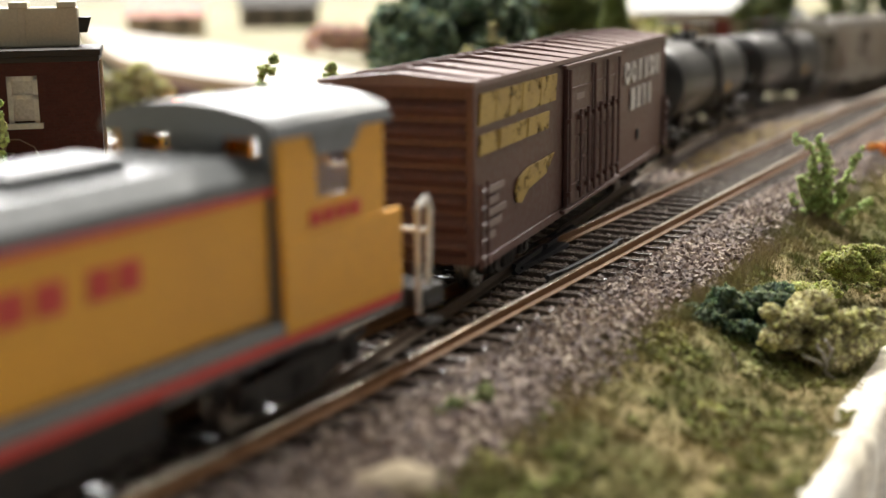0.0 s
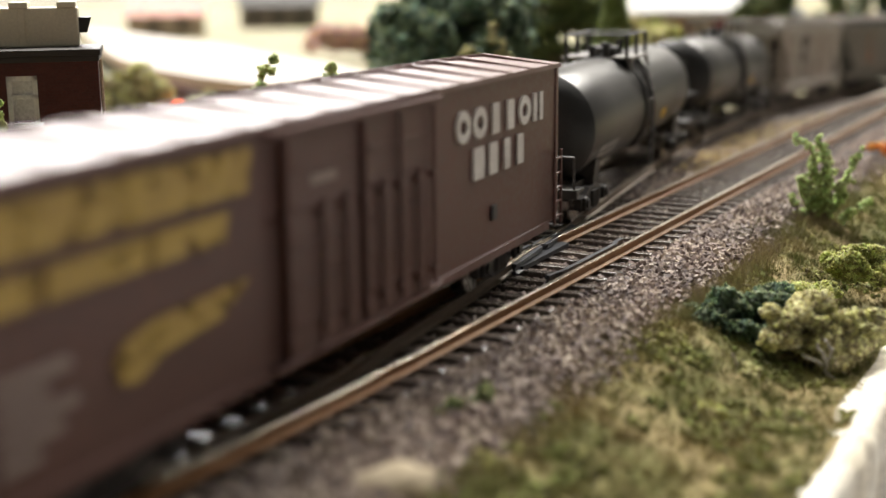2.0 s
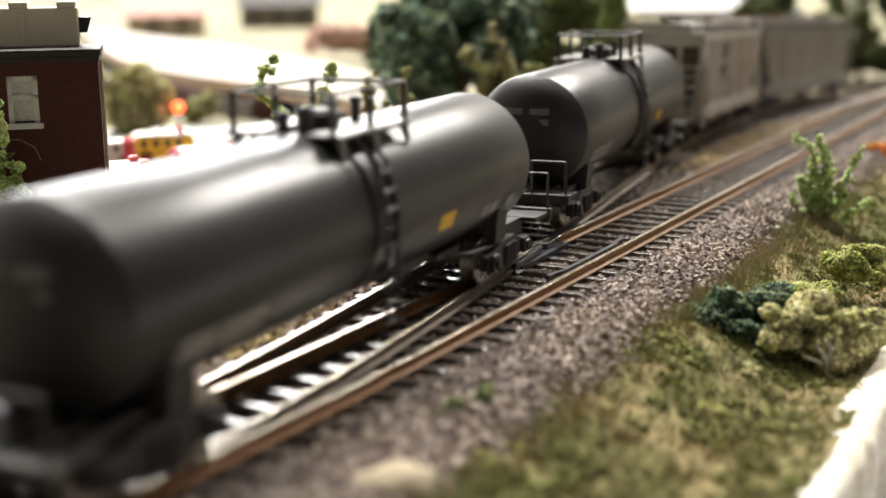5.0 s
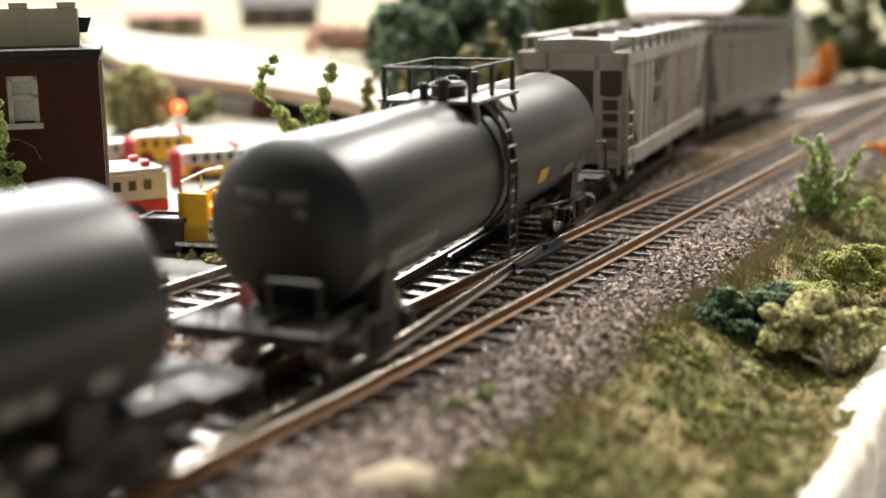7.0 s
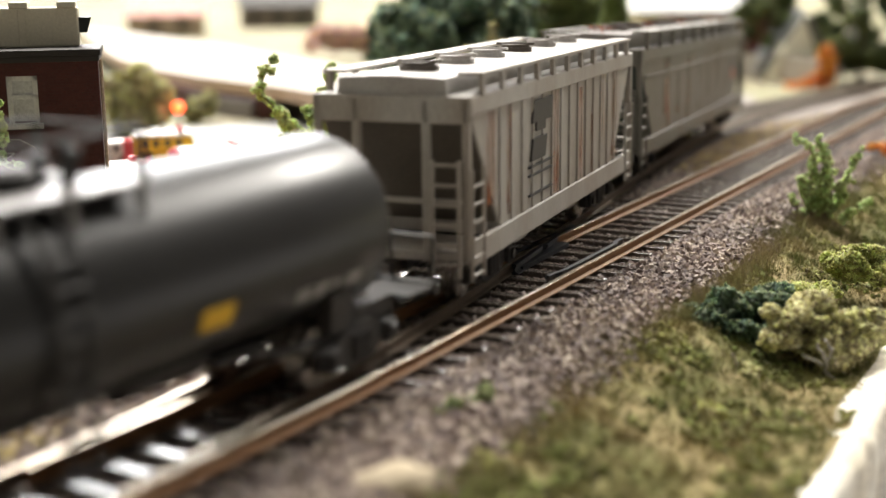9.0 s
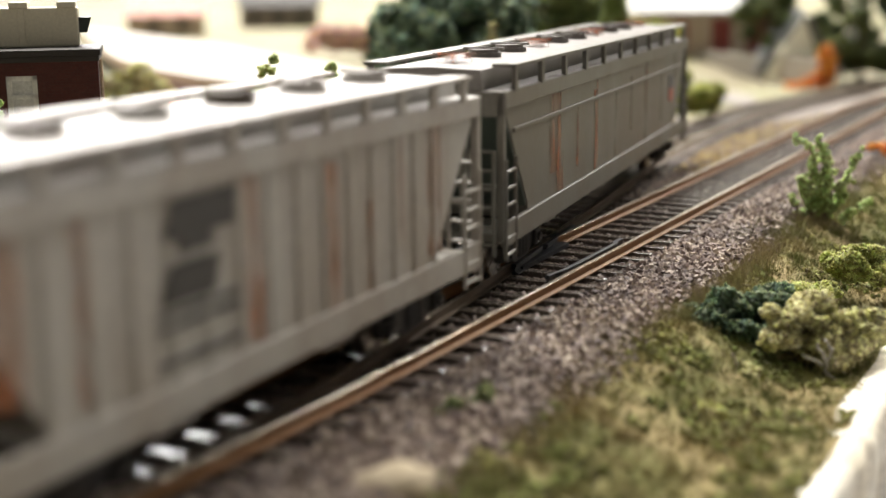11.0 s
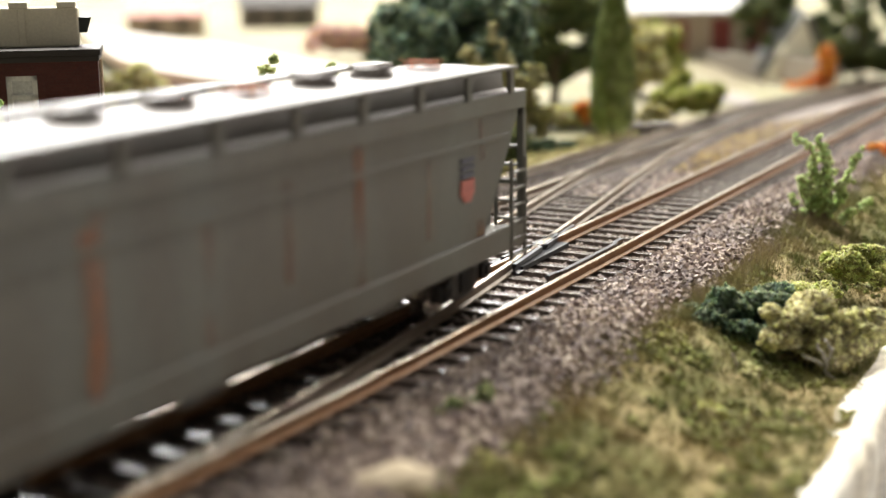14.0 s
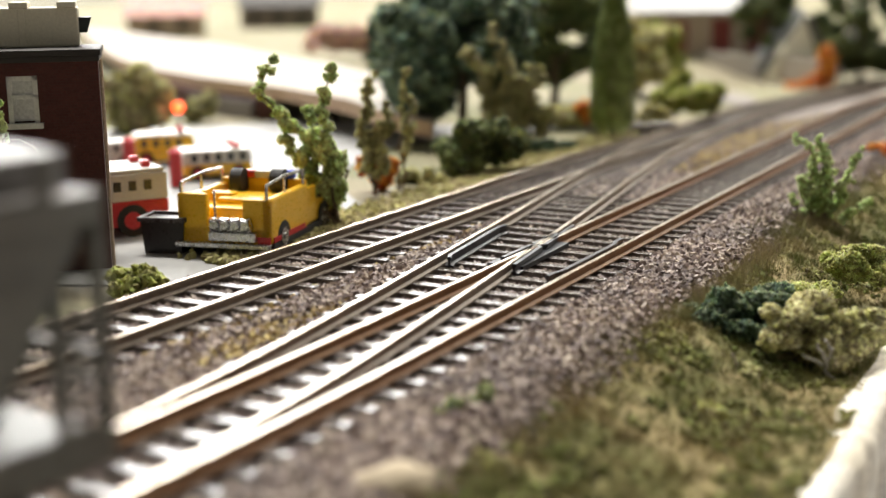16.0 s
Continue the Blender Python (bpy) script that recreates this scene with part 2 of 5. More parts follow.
# ---- rails ----
def sweep_rail(name, f, u0, u1, parent, step=8, top=RAIL_TOP, side=RAIL_SIDE, fall=False):
    prof = [(-1.1, -2.5), (-1.1, -2.2), (-0.28, -1.9), (-0.28, -0.95), (-0.55, -0.8), (-0.55, -0.08), (-0.45, 0.0), (0.45, 0.0), (0.55, -0.08), (0.55, -0.8),
            (0.28, -0.95), (0.28, -1.9), (1.1, -2.2), (1.1, -2.5)]
    us = list(np.arange(u0, u1, step)) + [u1]
    bm = B()
    rings = []
    for u in us:
        d = (f(u + 0.5) - f(u - 0.5))
        nx, ny = -d, 1.0
        k = 1 / math.hypot(nx, ny)
        w0 = f(u)
        g = grade(u) if fall else 0.0
        rings.append([bm.verts.new((*tk(u + nx * k * a, w0 + ny * k * a), z + g)) for a, z in prof])
    n = len(prof)
    for a, b in zip(rings, rings[1:]):
        for i in range(n):
            fc = bm.faces.new((a[i], a[(i + 1) % n], b[(i + 1) % n], b[i]))
            fc.material_index = 1 if i in (5, 6, 7) else 0
    bm.faces.new(rings[0])
    bm.faces.new(rings[-1])
    bmesh.ops.recalc_face_normals(bm, faces=bm.faces)
    return part(name, bm, (side, top), parent)


main_track = thing("main_track", "weathered two-rail model track in grey ballast", "track", kind="structure")
siding_track = thing("diverging_track", "model track curving from a turnout to the far line", "track", kind="structure")
back_track = thing("back_track", "straight model track beside the street", "track", kind="structure")
sweep_rail("rail", lambda u: main_w(u) + HALF, -1600, 1100, main_track, 12)
sweep_rail("rail", lambda u: main_w(u) - HALF, 118, 1100, main_track, 12)
sweep_rail("rail", lambda u: way(u) - HALF, -1600, 408, siding_track, 6, side=RAIL_GREY)
sweep_rail("rail", lambda u: way(u) - HALF, 424, 540, siding_track, 6, side=RAIL_GREY, fall=True)
sweep_rail("rail", lambda u: way(u) + HALF, 118, 1300, siding_track, 6, side=RAIL_GREY, fall=True)
sweep_rail("rail", lambda u: (-56.3 + (way(u) + 56.3) * smooth(500, 570, u)) - HALF, -1600, 1300, back_track, 10, side=RAIL_GREY, fall=True)
sweep_rail("rail", lambda u: -56.3 + HALF, -1600, 540, back_track, 12, side=RAIL_GREY, fall=True)
# dark guard rails and the frog of the turnout
sweep_rail("guard_rail", lambda u: HALF - 2.4 - 0.9 * (abs(u - 278) > 17), 255, 301, main_track, 3, FROG, FROG)
sweep_rail("guard_rail", lambda u: way(u) - HALF + 2.4 + 0.9 * (abs(u - 283) > 19), 262, 304, siding_track, 3, FROG, FROG)
sweep_rail("wing_rail", lambda u: -HALF - 1.9 if u > 284 else way(u) + HALF + 1.6, 262, 300, siding_track, 3, FROG, FROG)
sweep_rail("wing_rail", lambda u: way(u) + HALF + 2.0 if u > 284 else -HALF - 1.9, 268, 312, main_track, 3, FROG, FROG)
bm = B()
prism(bm, [tk(266, -14.5), tk(266, -5.0), tk(296, -6.2), tk(296, -13.5)], "z", -2.48, -1.4)
part("frog_plate", bm, FROG, siding_track)


# ---- ties ----
def tie_mesh(half):
    bm = B()
    box(bm, -1.35, 1.35, -half, half, -4.6, -2.5, 0.22)
    bmesh.ops.scale(bm, vec=(MM, MM, MM), verts=bm.verts)
    me = bpy.data.meshes.new("tie")
    bm.to_mesh(me)
    bm.free()
    me.materials.append(TIE)
    return me


TIES = {}


def tie(u, w0, w1, turn, parent):
    k = max(15, round((w1 - w0) / 2))
    if k not in TIES:
        TIES[k] = tie_mesh(k)
    ob = new("tie", TIES[k])
    x, y = tk(u, (w0 + w1) / 2)
    ob.parent = parent
    ob.matrix_world = at(x, y, random.uniform(-0.12, 0.05) + (0 if parent is main_track else grade(u)), HEADING + turn + random.uniform(-1.2, 1.2))


PITCH = 7.7
u = 60.0
while u < 1000:
    wd, slope = way(u), (way(u + 1) - way(u - 1)) / 2
    if u < 372:
        tie(u, wd - 15.5, main_w(u) + 15.5, -math.degrees((main_w(u + 1) - main_w(u - 1)) / 2), main_track)
    else:
        tie(u, main_w(u) - 15.5, main_w(u) + 15.5, -math.degrees((main_w(u + 1) - main_w(u - 1)) / 2), main_track)
        if u < 560:
            tie(u, min(wd, -56.3 if u > 440 else 0) - 15.5, wd + 15.5, -math.degrees(slope), siding_track)
        else:
            tie(u, wd - 15.5, wd + 15.5, -math.degrees(slope), siding_track)
    if u < 440:
        tie(u + 2.5, -56.3 - 15.5, -56.3 + 15.5, 0, back_track)
    u += PITCH


# ---- ballast stones ----
rng = np.random.default_rng(4)
CUBE = np.array([(-1, -1, -1), (1, -1, -1), (1, 1, -1), (-1, 1, -1), (-1, -1, 1), (1, -1, 1), (1, 1, 1), (-1, 1, 1)], float) * 0.5
CUBE_F = np.array([(0, 2, 1), (0, 3, 2), (4, 5, 6), (4, 6, 7), (0, 1, 5), (0, 5, 4), (1, 2, 6), (1, 6, 5), (2, 3, 7), (2, 7, 6), (3, 0, 4), (3, 4, 7)])


def scatter(pos, size, template, faces, jitter, squash=1.0, turn=True):
    """Jittered copies of a small shape at the given places: vertices and faces."""
    n, k = len(pos), len(template)
    v = np.repeat(template[None], n, 0) + rng.uniform(-jitter, jitter, (n, k, 3))
    v *= np.asarray(size).reshape(n, 1, 1)
    v[:, :, 2] *= squash
    if turn:
        q = rng.normal(size=(n, 4))
        q /= np.linalg.norm(q, axis=1, keepdims=True)
        a, b, c, d = q.T
        R = np.stack([np.stack([1 - 2 * (c * c + d * d), 2 * (b * c - a * d), 2 * (b * d + a * c)], -1),
                      np.stack([2 * (b * c + a * d), 1 - 2 * (b * b + d * d), 2 * (c * d - a * b)], -1),
                      np.stack([2 * (b * d - a * c), 2 * (c * d + a * b), 1 - 2 * (b * b + c * c)], -1)], 1)
        v = np.einsum("nij,nkj->nki", R, v)
    v += np.asarray(pos)[:, None]
    f = faces[None] + (np.arange(n) * k)[:, None, None]
    return v.reshape(-1, 3), f.reshape(-1, faces.shape[1])


N = 84000
us = 95 + 560 * rng.random(N) ** 1.5
ws = rng.uniform(-77, 40, N)
wd = np.interp(us, DU, DW)
mw = np.array([bend(a) for a in us])
rails = np.stack([mw + HALF, mw - HALF, wd - HALF, wd + HALF, np.full(N, -56.3 - HALF), np.full(N, -56.3 + HALF)])
ok = np.abs(rails - ws).min(0) > 1.5
tie_gap = np.abs(((us - 60.0) / PITCH + 0.5) % 1 - 0.5) * PITCH
on_bed = (np.abs(ws - mw) < 15.5) | ((ws > wd - 15.5) & (ws < mw + 15) & (us < 372))
tie_gap2 = np.abs(((us - 62.5) / PITCH + 0.5) % 1 - 0.5) * PITCH
on_back = np.abs(ws + 56.3) < 15.5
keep = ok & ~(on_bed & (tie_gap < 1.9) & (rng.random(N) < 0.95)) & ~(on_back & (tie_gap2 < 1.9) & (rng.random(N) < 0.8))
keep &= rng.random(N) < np.where(ws > 30, np.clip((41 - ws) / 9, 0, 1), 1) * np.where(ws < -72, 0.4, 1)
tan = (ws > -40) & (ws < -22) & (us < 330) & (np.sin(us * 0.07) + np.sin(ws * 0.4) > 0.4)
tan |= (ws > -38) & (ws < -15) & (us > 430) & (ws > wd + 14)
keep &= ~(tan & (rng.random(N) < 0.8))
us, ws = us[keep], ws[keep]
inside = on_bed[keep] | on_back[keep]
fall = np.array([hollow(a, b) for a, b in zip(us, ws)])
zs = fall + np.where(inside, -3.85, -3.35) - 0.5 * np.clip(ws - 31, 0, 10) + rng.uniform(-0.25, 0.3, len(us)) - np.clip(-74 - ws, 0, 3) * 1.0
x, y = tk(us, ws)
v, f = scatter(np.stack([x, y, zs], 1), rng.uniform(0.55, 1.35, len(us)) * np.where(inside, 0.85, 1.0), CUBE, CUBE_F, 0.2, 0.85)
tagged(bulk("ballast_stones", v, f, STONE), "loose grey and brown ballast stones round the rails", "ballast", kind="stuff")

# sandy turf in the gaps between the tracks
N = 9000
us = np.concatenate([rng.uniform(120, 330, N // 2), rng.uniform(430, 640, N // 2)])
ws = rng.uniform(-42, -14, N)
wd = np.interp(us, DU, DW)
keep = np.where(us < 400, (ws > -42) & (ws < wd - 17) & (np.sin(us * 0.07) + np.sin(ws * 0.4) + rng.normal(0, 0.3, N) > 0.2), (ws > wd + 16) & (ws < -16) & (rng.random(N) < 0.8))
us, ws = us[keep], ws[keep]
x, y = tk(us, ws)
v, f = scatter(np.stack([x, y, np.array([hollow(a, b) for a, b in zip(us, ws)]) - 3.7 + rng.uniform(-0.2, 0.6, len(us))], 1), rng.uniform(0.4, 1.1, len(us)), CUBE, CUBE_F, 0.3)
tagged(bulk("sandy_turf", v, f, mat("sandy_turf", (0.42, 0.31, 0.14), 0.9, var=0.3, rnd=0.4, island=True, second=(0.3, 0.25, 0.1), scale=60)), "sandy yellow turf between the tracks", "ground cover", kind="stuff")

# ---- grass on the slope to the table's edge ----
N = 45000
us = 90 + 420 * rng.random(N) ** 1.2
ws = rng.uniform(29, 78, N)
dens = np.array([noise.noise(Vector((a * 0.05, b * 0.05, 9))) for a, b in zip(us, ws)])
keep = (rng.random(N) < 0.75 + dens) & (rng.random(N) < np.clip((ws - 28) / 8, 0, 1))
us, ws, dens = us[keep], ws[keep], dens[keep]
x, y = tk(us, ws)
z = np.array([ground_z(a, b) for a, b in zip(us, ws)])
ln = rng.uniform(0.5, 1.7, len(us)) * (1 + 0.6 * np.clip(dens, 0, 1))
th = rng.uniform(0, 2 * np.pi, len(us))
lean = rng.normal(0, 0.8, (len(us), 2)) * ln[:, None]
base = np.stack([x, y, z - 0.05], 1)
side = np.stack([np.cos(th), np.sin(th), np.zeros_like(th)], 1) * rng.uniform(0.06, 0.16, len(us))[:, None]
tip = base + np.stack([lean[:, 0], lean[:, 1], ln], 1)
v = np.stack([base - side, base + side, tip], 1).reshape(-1, 3)
tagged(bulk("grass", v, np.arange(len(v)).reshape(-1, 3), GRASS), "short olive and straw-coloured static grass", "grass", kind="stuff")

# tufts: blades that spread from common roots
T, K = 3000, 26
tu = 90 + 400 * rng.random(T) ** 1.2
tw = 31 + 47 * rng.random(T)
us, ws = np.repeat(tu, K) + rng.normal(0, 0.7, T * K), np.repeat(tw, K) + rng.normal(0, 0.7, T * K)
x, y = tk(us, ws)
z = np.repeat(np.array([ground_z(a, b) for a, b in zip(tu, tw)]), K)
ln = rng.uniform(1.0, 3.0, T * K) * np.repeat(rng.uniform(0.6, 1.25, T), K)
th = rng.uniform(0, 2 * np.pi, T * K)
lean = (np.repeat(rng.normal(0, 0.3, (T, 2)), K, 0) + rng.normal(0, 0.5, (T * K, 2))) * ln[:, None]
base = np.stack([x, y, z - 0.3], 1)
side = np.stack([np.cos(th), np.sin(th), np.zeros_like(th)], 1) * rng.uniform(0.05, 0.11, T * K)[:, None]
tip = base + np.stack([lean[:, 0], lean[:, 1], ln], 1)
v = np.stack([base - side, base + side, tip], 1).reshape(-1, 3)
TUFT = mat("tufted_grass", (0.14, 0.145, 0.036), 0.8, var=0.3, rnd=0.45, island=True, second=(0.26, 0.195, 0.085), scale=55, mix=0.95)
tagged(bulk("grass_tufts", v, np.arange(len(v)).reshape(-1, 3), TUFT), "fuzzy olive and straw grass tufts on the slope", "grass", kind="stuff")
# verge of yellow-green turf beyond the back track
N = 7000
us, ws = rng.uniform(250, 560, N), -78 - np.abs(rng.normal(0, 7, N))
x, y = tk(us, ws)
v, f = scatter(np.stack([x, y, -5.4 + rng.uniform(0, 0.8, N)], 1), rng.uniform(0.6, 1.6, N), CUBE, CUBE_F, 0.3)
tagged(bulk("turf_verge", v, f, mat("verge_turf", (0.3, 0.27, 0.11), 0.9, var=0.3, rnd=0.5, island=True, second=(0.42, 0.35, 0.18), scale=40)), "yellow-green turf along the back track", "ground cover", kind="stuff")
# taller wispy fringe along the ballast's foot
N = 16000
us = rng.uniform(170, 420, N)
ws = 36 + rng.normal(0, 3.4, N) + 3 * np.sin(us * 0.05)
keep = rng.random(N) < np.clip((us - 150) / 130, 0.15, 1)
us, ws = us[keep], ws[keep]
x, y = tk(us, ws)
z = np.array([ground_z(a, b) for a, b in zip(us, ws)])
ln = rng.uniform(1.6, 4.2, len(us))
th = rng.uniform(0, 2 * np.pi, len(us))
lean = rng.normal(0, 0.35, (len(us), 2)) * ln[:, None]
base = np.stack([x, y, z - 0.05], 1)
side = np.stack([np.cos(th), np.sin(th), np.zeros_like(th)], 1) * 0.08
tip = base + np.stack([lean[:, 0], lean[:, 1], ln], 1)
v = np.stack([base - side, base + side, tip], 1).reshape(-1, 3)
FRINGE = mat("dry_grass", (0.22, 0.21, 0.085), 0.8, var=0.3, rnd=0.4, island=True, second=(0.34, 0.27, 0.15), scale=40, mix=0.9)
tagged(bulk("tall_grass", v, np.arange(len(v)).reshape(-1, 3), FRINGE), "wispy dry olive grass along the ballast", "grass", kind="stuff")
# ground foam in patches
N = 26000
us = 90 + 330 * rng.random(N) ** 1.15
ws = rng.uniform(31, 78, N)
d = np.array([noise.noise(Vector((a * 0.06, b * 0.06, 21))) + 0.5 * noise.noise(Vector((a * 0.2, b * 0.2, 25))) for a, b in zip(us, ws)])
keep = d > 0.14
us, ws = us[keep], ws[keep]
x, y = tk(us, ws)
z = np.array([ground_z(a, b) for a, b in zip(us, ws)]) + rng.uniform(0, 0.9, len(us))
v, f = scatter(np.stack([x, y, z], 1), rng.uniform(0.35, 0.95, len(us)), CUBE, CUBE_F, 0.3)
FOAM = mat("ground_foam", (0.115, 0.13, 0.028), 0.9, var=0.35, rnd=0.6, island=True, second=(0.28, 0.24, 0.09), scale=35, mix=0.9)
tagged(bulk("ground_foam", v, f, FOAM), "crumbly green and olive ground foam", "ground cover", kind="stuff")

# ---- the table's edge ----
bm = B()
eu = list(np.arange(-300, 420, 2.5))
rows = []
for u in eu:
    j = noise.noise(Vector((u * 0.03, 0, 7))) * 2.2 + noise.noise(Vector((u * 0.15, 0, 8))) * 0.8
    k = 75.0 + j
    rows.append([bm.verts.new((*tk(u, a + noise.noise(Vector((u * 0.3, a, 1))) * 0.9), zz + noise.noise(Vector((u * 0.25, a, 4))) * 0.7)) for a, zz in ((k - 3, -20), (k, -15.6 + j * 0.3), (k + 3, -15.1), (k + 7, -15.7), (k + 8, -18), (k + 8, -60), (k - 3, -60))])
for a, b in zip(rows, rows[1:]):
    for i in range(6):
        bm.faces.new((a[i], a[i + 1], b[i + 1], b[i]))
bmesh.ops.recalc_face_normals(bm, faces=bm.faces)
tagged(part("layout_edge", bm, PLASTER, None, smooth=True), "rough white plaster rim along the layout's edge", "layout edge", kind="structure")
bm = B()
prism(bm, [tk(-400, 85), tk(-400, 400), tk(600, 400), tk(600, 85)], "z", -70, -40)
tagged(part("side_shelf", bm, mat("grey_shelf", (0.42, 0.41, 0.42), 0.6, var=0.08, scale=8, fine=200)), "plain grey shelf below the layout's edge", "shelf", kind="structure")
# ---- rolling stock: x runs to the rear of the train, y to its left, z up from the railhead ----
SPEED = 67.7
WHEEL_R = 5.2
TRUCK_BLACK = mat("truck_black", (0.014, 0.013, 0.012), 0.55, var=0.4, second=(0.035, 0.028, 0.022), scale=200, mix=0.6)
WHEEL_STEEL = mat("wheel_steel", (0.45, 0.42, 0.38), 0.28, 1.0, var=0.2)
COUPLER = mat("coupler_metal", (0.16, 0.13, 0.11), 0.45, 0.7)
MOVERS = []


def wheelset(parent, x):
    bm = B()
    for s in (-1, 1):
        rod(bm, (0, s * 8.2, 0), (0, s * 10.4, 0), WHEEL_R, 20)
        rod(bm, (0, s * 7.5, 0), (0, s * 8.2, 0), WHEEL_R + 0.7, 20)
        rod(bm, (0, s * 10.4, 0), (0, s * 10.9, 0), 2.0, 10)
        for k in range(4):
            a = k * math.pi / 2
            rod(bm, (math.cos(a) * 3.2, s * 10.3, math.sin(a) * 3.2), (math.cos(a) * 3.2, s * 10.55, math.sin(a) * 3.2), 0.7, 6)
    rod(bm, (0, -12, 0), (0, 12, 0), 0.9, 8)
    ob = part("wheelset", bm, WHEEL_STEEL, parent, "bright steel wheels on an axle")
    ob.location = (x * MM, 0, WHEEL_R * MM)
    return ob


def truck(parent, x, base=21.0, heavy=False):
    """A two-axle truck with side frames, bolster, springs and axle boxes."""
    bm = B()
    h = base / 2
    for s in (-1, 1):
        y0, y1 = s * 11.2, s * 13.2
        top = 9.2 if heavy else 8.6
        prism(bm, [(-h - 3.2, 3.6), (-h - 3.2, 6.8), (-h + 2.5, 7.0), (-4.5, top), (4.5, top), (h - 2.5, 7.0), (h + 3.2, 6.8), (h + 3.2, 3.6), (h - 2.6, 3.8), (4.2, 1.9), (-4.2, 1.9), (-h + 2.6, 3.8)],
              "y", min(y0, y1), max(y0, y1))
        for k in (-1, 1):
            box(bm, k * h - 1.9, k * h + 1.9, s * 13.0 if s > 0 else s * 14.2, s * 14.2 if s > 0 else s * 13.0, 3.4, 6.9, 0.4)
            rod(bm, (k * h, s * 14.0, 5.2), (k * h, s * 14.8, 5.2), 1.2, 8)
        for k in (-2.2, 0, 2.2):
            rod(bm, (k, s * 13.4, 3.0), (k, s * 13.4, 7.4), 0.85, 8)
        if heavy:
            box(bm, -h - 4.5, h + 4.5, min(s * 13.4, s * 14.2), max(s * 13.4, s * 14.2), 7.2, 8.4, 0.2)
    box(bm, -2.6, 2.6, -12, 12, 5.2, 8.6, 0.3)
    ob = part("truck", bm, TRUCK_BLACK, parent, "black truck side frames with springs")
    ob.location = (x * MM, 0, 0)
    return ob, [wheelset(ob, -h), wheelset(ob, h)]


def coupler(parent, x, s):
    bm = B()
    box(bm, min(x, x + s * 7), max(x, x + s * 7), -1.0, 1.0, 7.6, 9.6, 0.2)
    prism(bm, [(x + s * 6.5, -1.8), (x + s * 9.0, -1.9), (x + s * 9.4, -0.4), (x + s * 8.0, 0.2), (x + s * 9.4, 1.6), (x + s * 7.5, 2.2), (x + s * 6.5, 1.4)], "z", 7.2, 10.0)
    rod(bm, (x + s * 7.6, -0.8, 3.2), (x + s * 7.6, -0.8, 7.4), 0.3, 6)
    return part("coupler", bm, COUPLER, parent, "brown knuckle coupler")


def car(name, label, category, s0, L, bog, base=21.0, heavy=False, group="cars of the train"):
    ob = thing(name, label, category, group=group)
    trucks = [truck(ob, -L / 2 + bog, base, heavy), truck(ob, L / 2 - bog, base, heavy)]
    for s in (-1, 1):
        coupler(ob, s * L / 2 - s * 2.5, s)
    MOVERS.append((ob, trucks, s0, L, bog))
    return ob


def panel(bm, x0, x1, z0, z1, y, d=0.12, slant=0.0):
    """A thin painted plate on the right-hand side of a car."""
    return prism(bm, [(x0, z0), (x1, z0), (x1 + slant, z1), (x0 + slant, z1)], "y", y - d, y)


# ---- boxcar ----
BROWN = mat("boxcar_brown", (0.085, 0.038, 0.031), 0.45, spec=0.4, var=0.18, second=(0.11, 0.05, 0.04), scale=25, mix=0.6, bump=0.08, fine=700)
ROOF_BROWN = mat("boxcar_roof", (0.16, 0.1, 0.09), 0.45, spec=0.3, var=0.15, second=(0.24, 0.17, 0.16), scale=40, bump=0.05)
YELLOW_MARK = mat("yellow_lettering", (0.38, 0.255, 0.06), 0.55, var=0.25, second=(0.3, 0.19, 0.05), scale=200, mix=0.6, worn=(330, 0.3, 0.45))
WHITE_MARK = mat("white_lettering", (0.58, 0.55, 0.52), 0.6, var=0.15, second=(0.42, 0.37, 0.34), scale=200)
GREY_MARK = mat("faded_lettering", (0.25, 0.19, 0.17), 0.6, var=0.2)

BL = 191.0
boxcar = car("boxcar", "weathered brown boxcar with white and yellow markings", "boxcar", 219.0, BL, 30)
h = BL / 2
Y = -16.5
bm = B()
prism(bm, [(-15.9, 9.0), (15.9, 9.0), (16.2, 45.2), (-16.2, 45.2)], "x", -h + 1.2, h - 1.2)
box(bm, -h + 6, h - 6, -16.5, -15.8, 7.6, 9.6, 0.2)
box(bm, -h + 6, h - 6, 15.8, 16.5, 7.6, 9.6, 0.2)
box(bm, -h, h, -2.5, 2.5, 6.8, 9.2)
for x in (-h + 0.9, h - 0.9):
    for s in (-1, 1):
        box(bm, x - 0.9, x + 0.9, s * 15.6 - 0.9, s * 15.6 + 0.9, 9.0, 45.6, 0.25)
pieces("body", "frame_piece", bm, BROWN, boxcar)
for s in (-1, 1):
    for i in range(7):
        z = 12.5 + i * 4.7
        bm = B()
        prism(bm, [(s * (h - 1.3), z - 1.9), (s * (h - 0.1), z - 0.7), (s * (h + 0.3), z), (s * (h - 0.1), z + 0.7), (s * (h - 1.3), z + 1.9)], "y", -14.6, 14.6)
        part("end_rib", bm, BROWN, boxcar)
bm = B()
prism(bm, [(-16.9, 45.0), (16.9, 45.0), (16.9, 46.0), (0, 47.6), (-16.9, 46.0)], "x", -h - 0.6, h + 0.6)
part("roof", bm, ROOF_BROWN, boxcar, "metal roof, paler than the sides")
for i in range(15):
    bm = B()
    x = -h + 6 + i * (BL - 12) / 14
    prism(bm, [(-16.7, 45.9), (0, 47.5), (16.7, 45.9), (16.7, 46.25), (0, 48.3), (-16.7, 46.25)], "x", x - 0.9, x + 0.9)
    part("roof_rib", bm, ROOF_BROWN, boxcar)
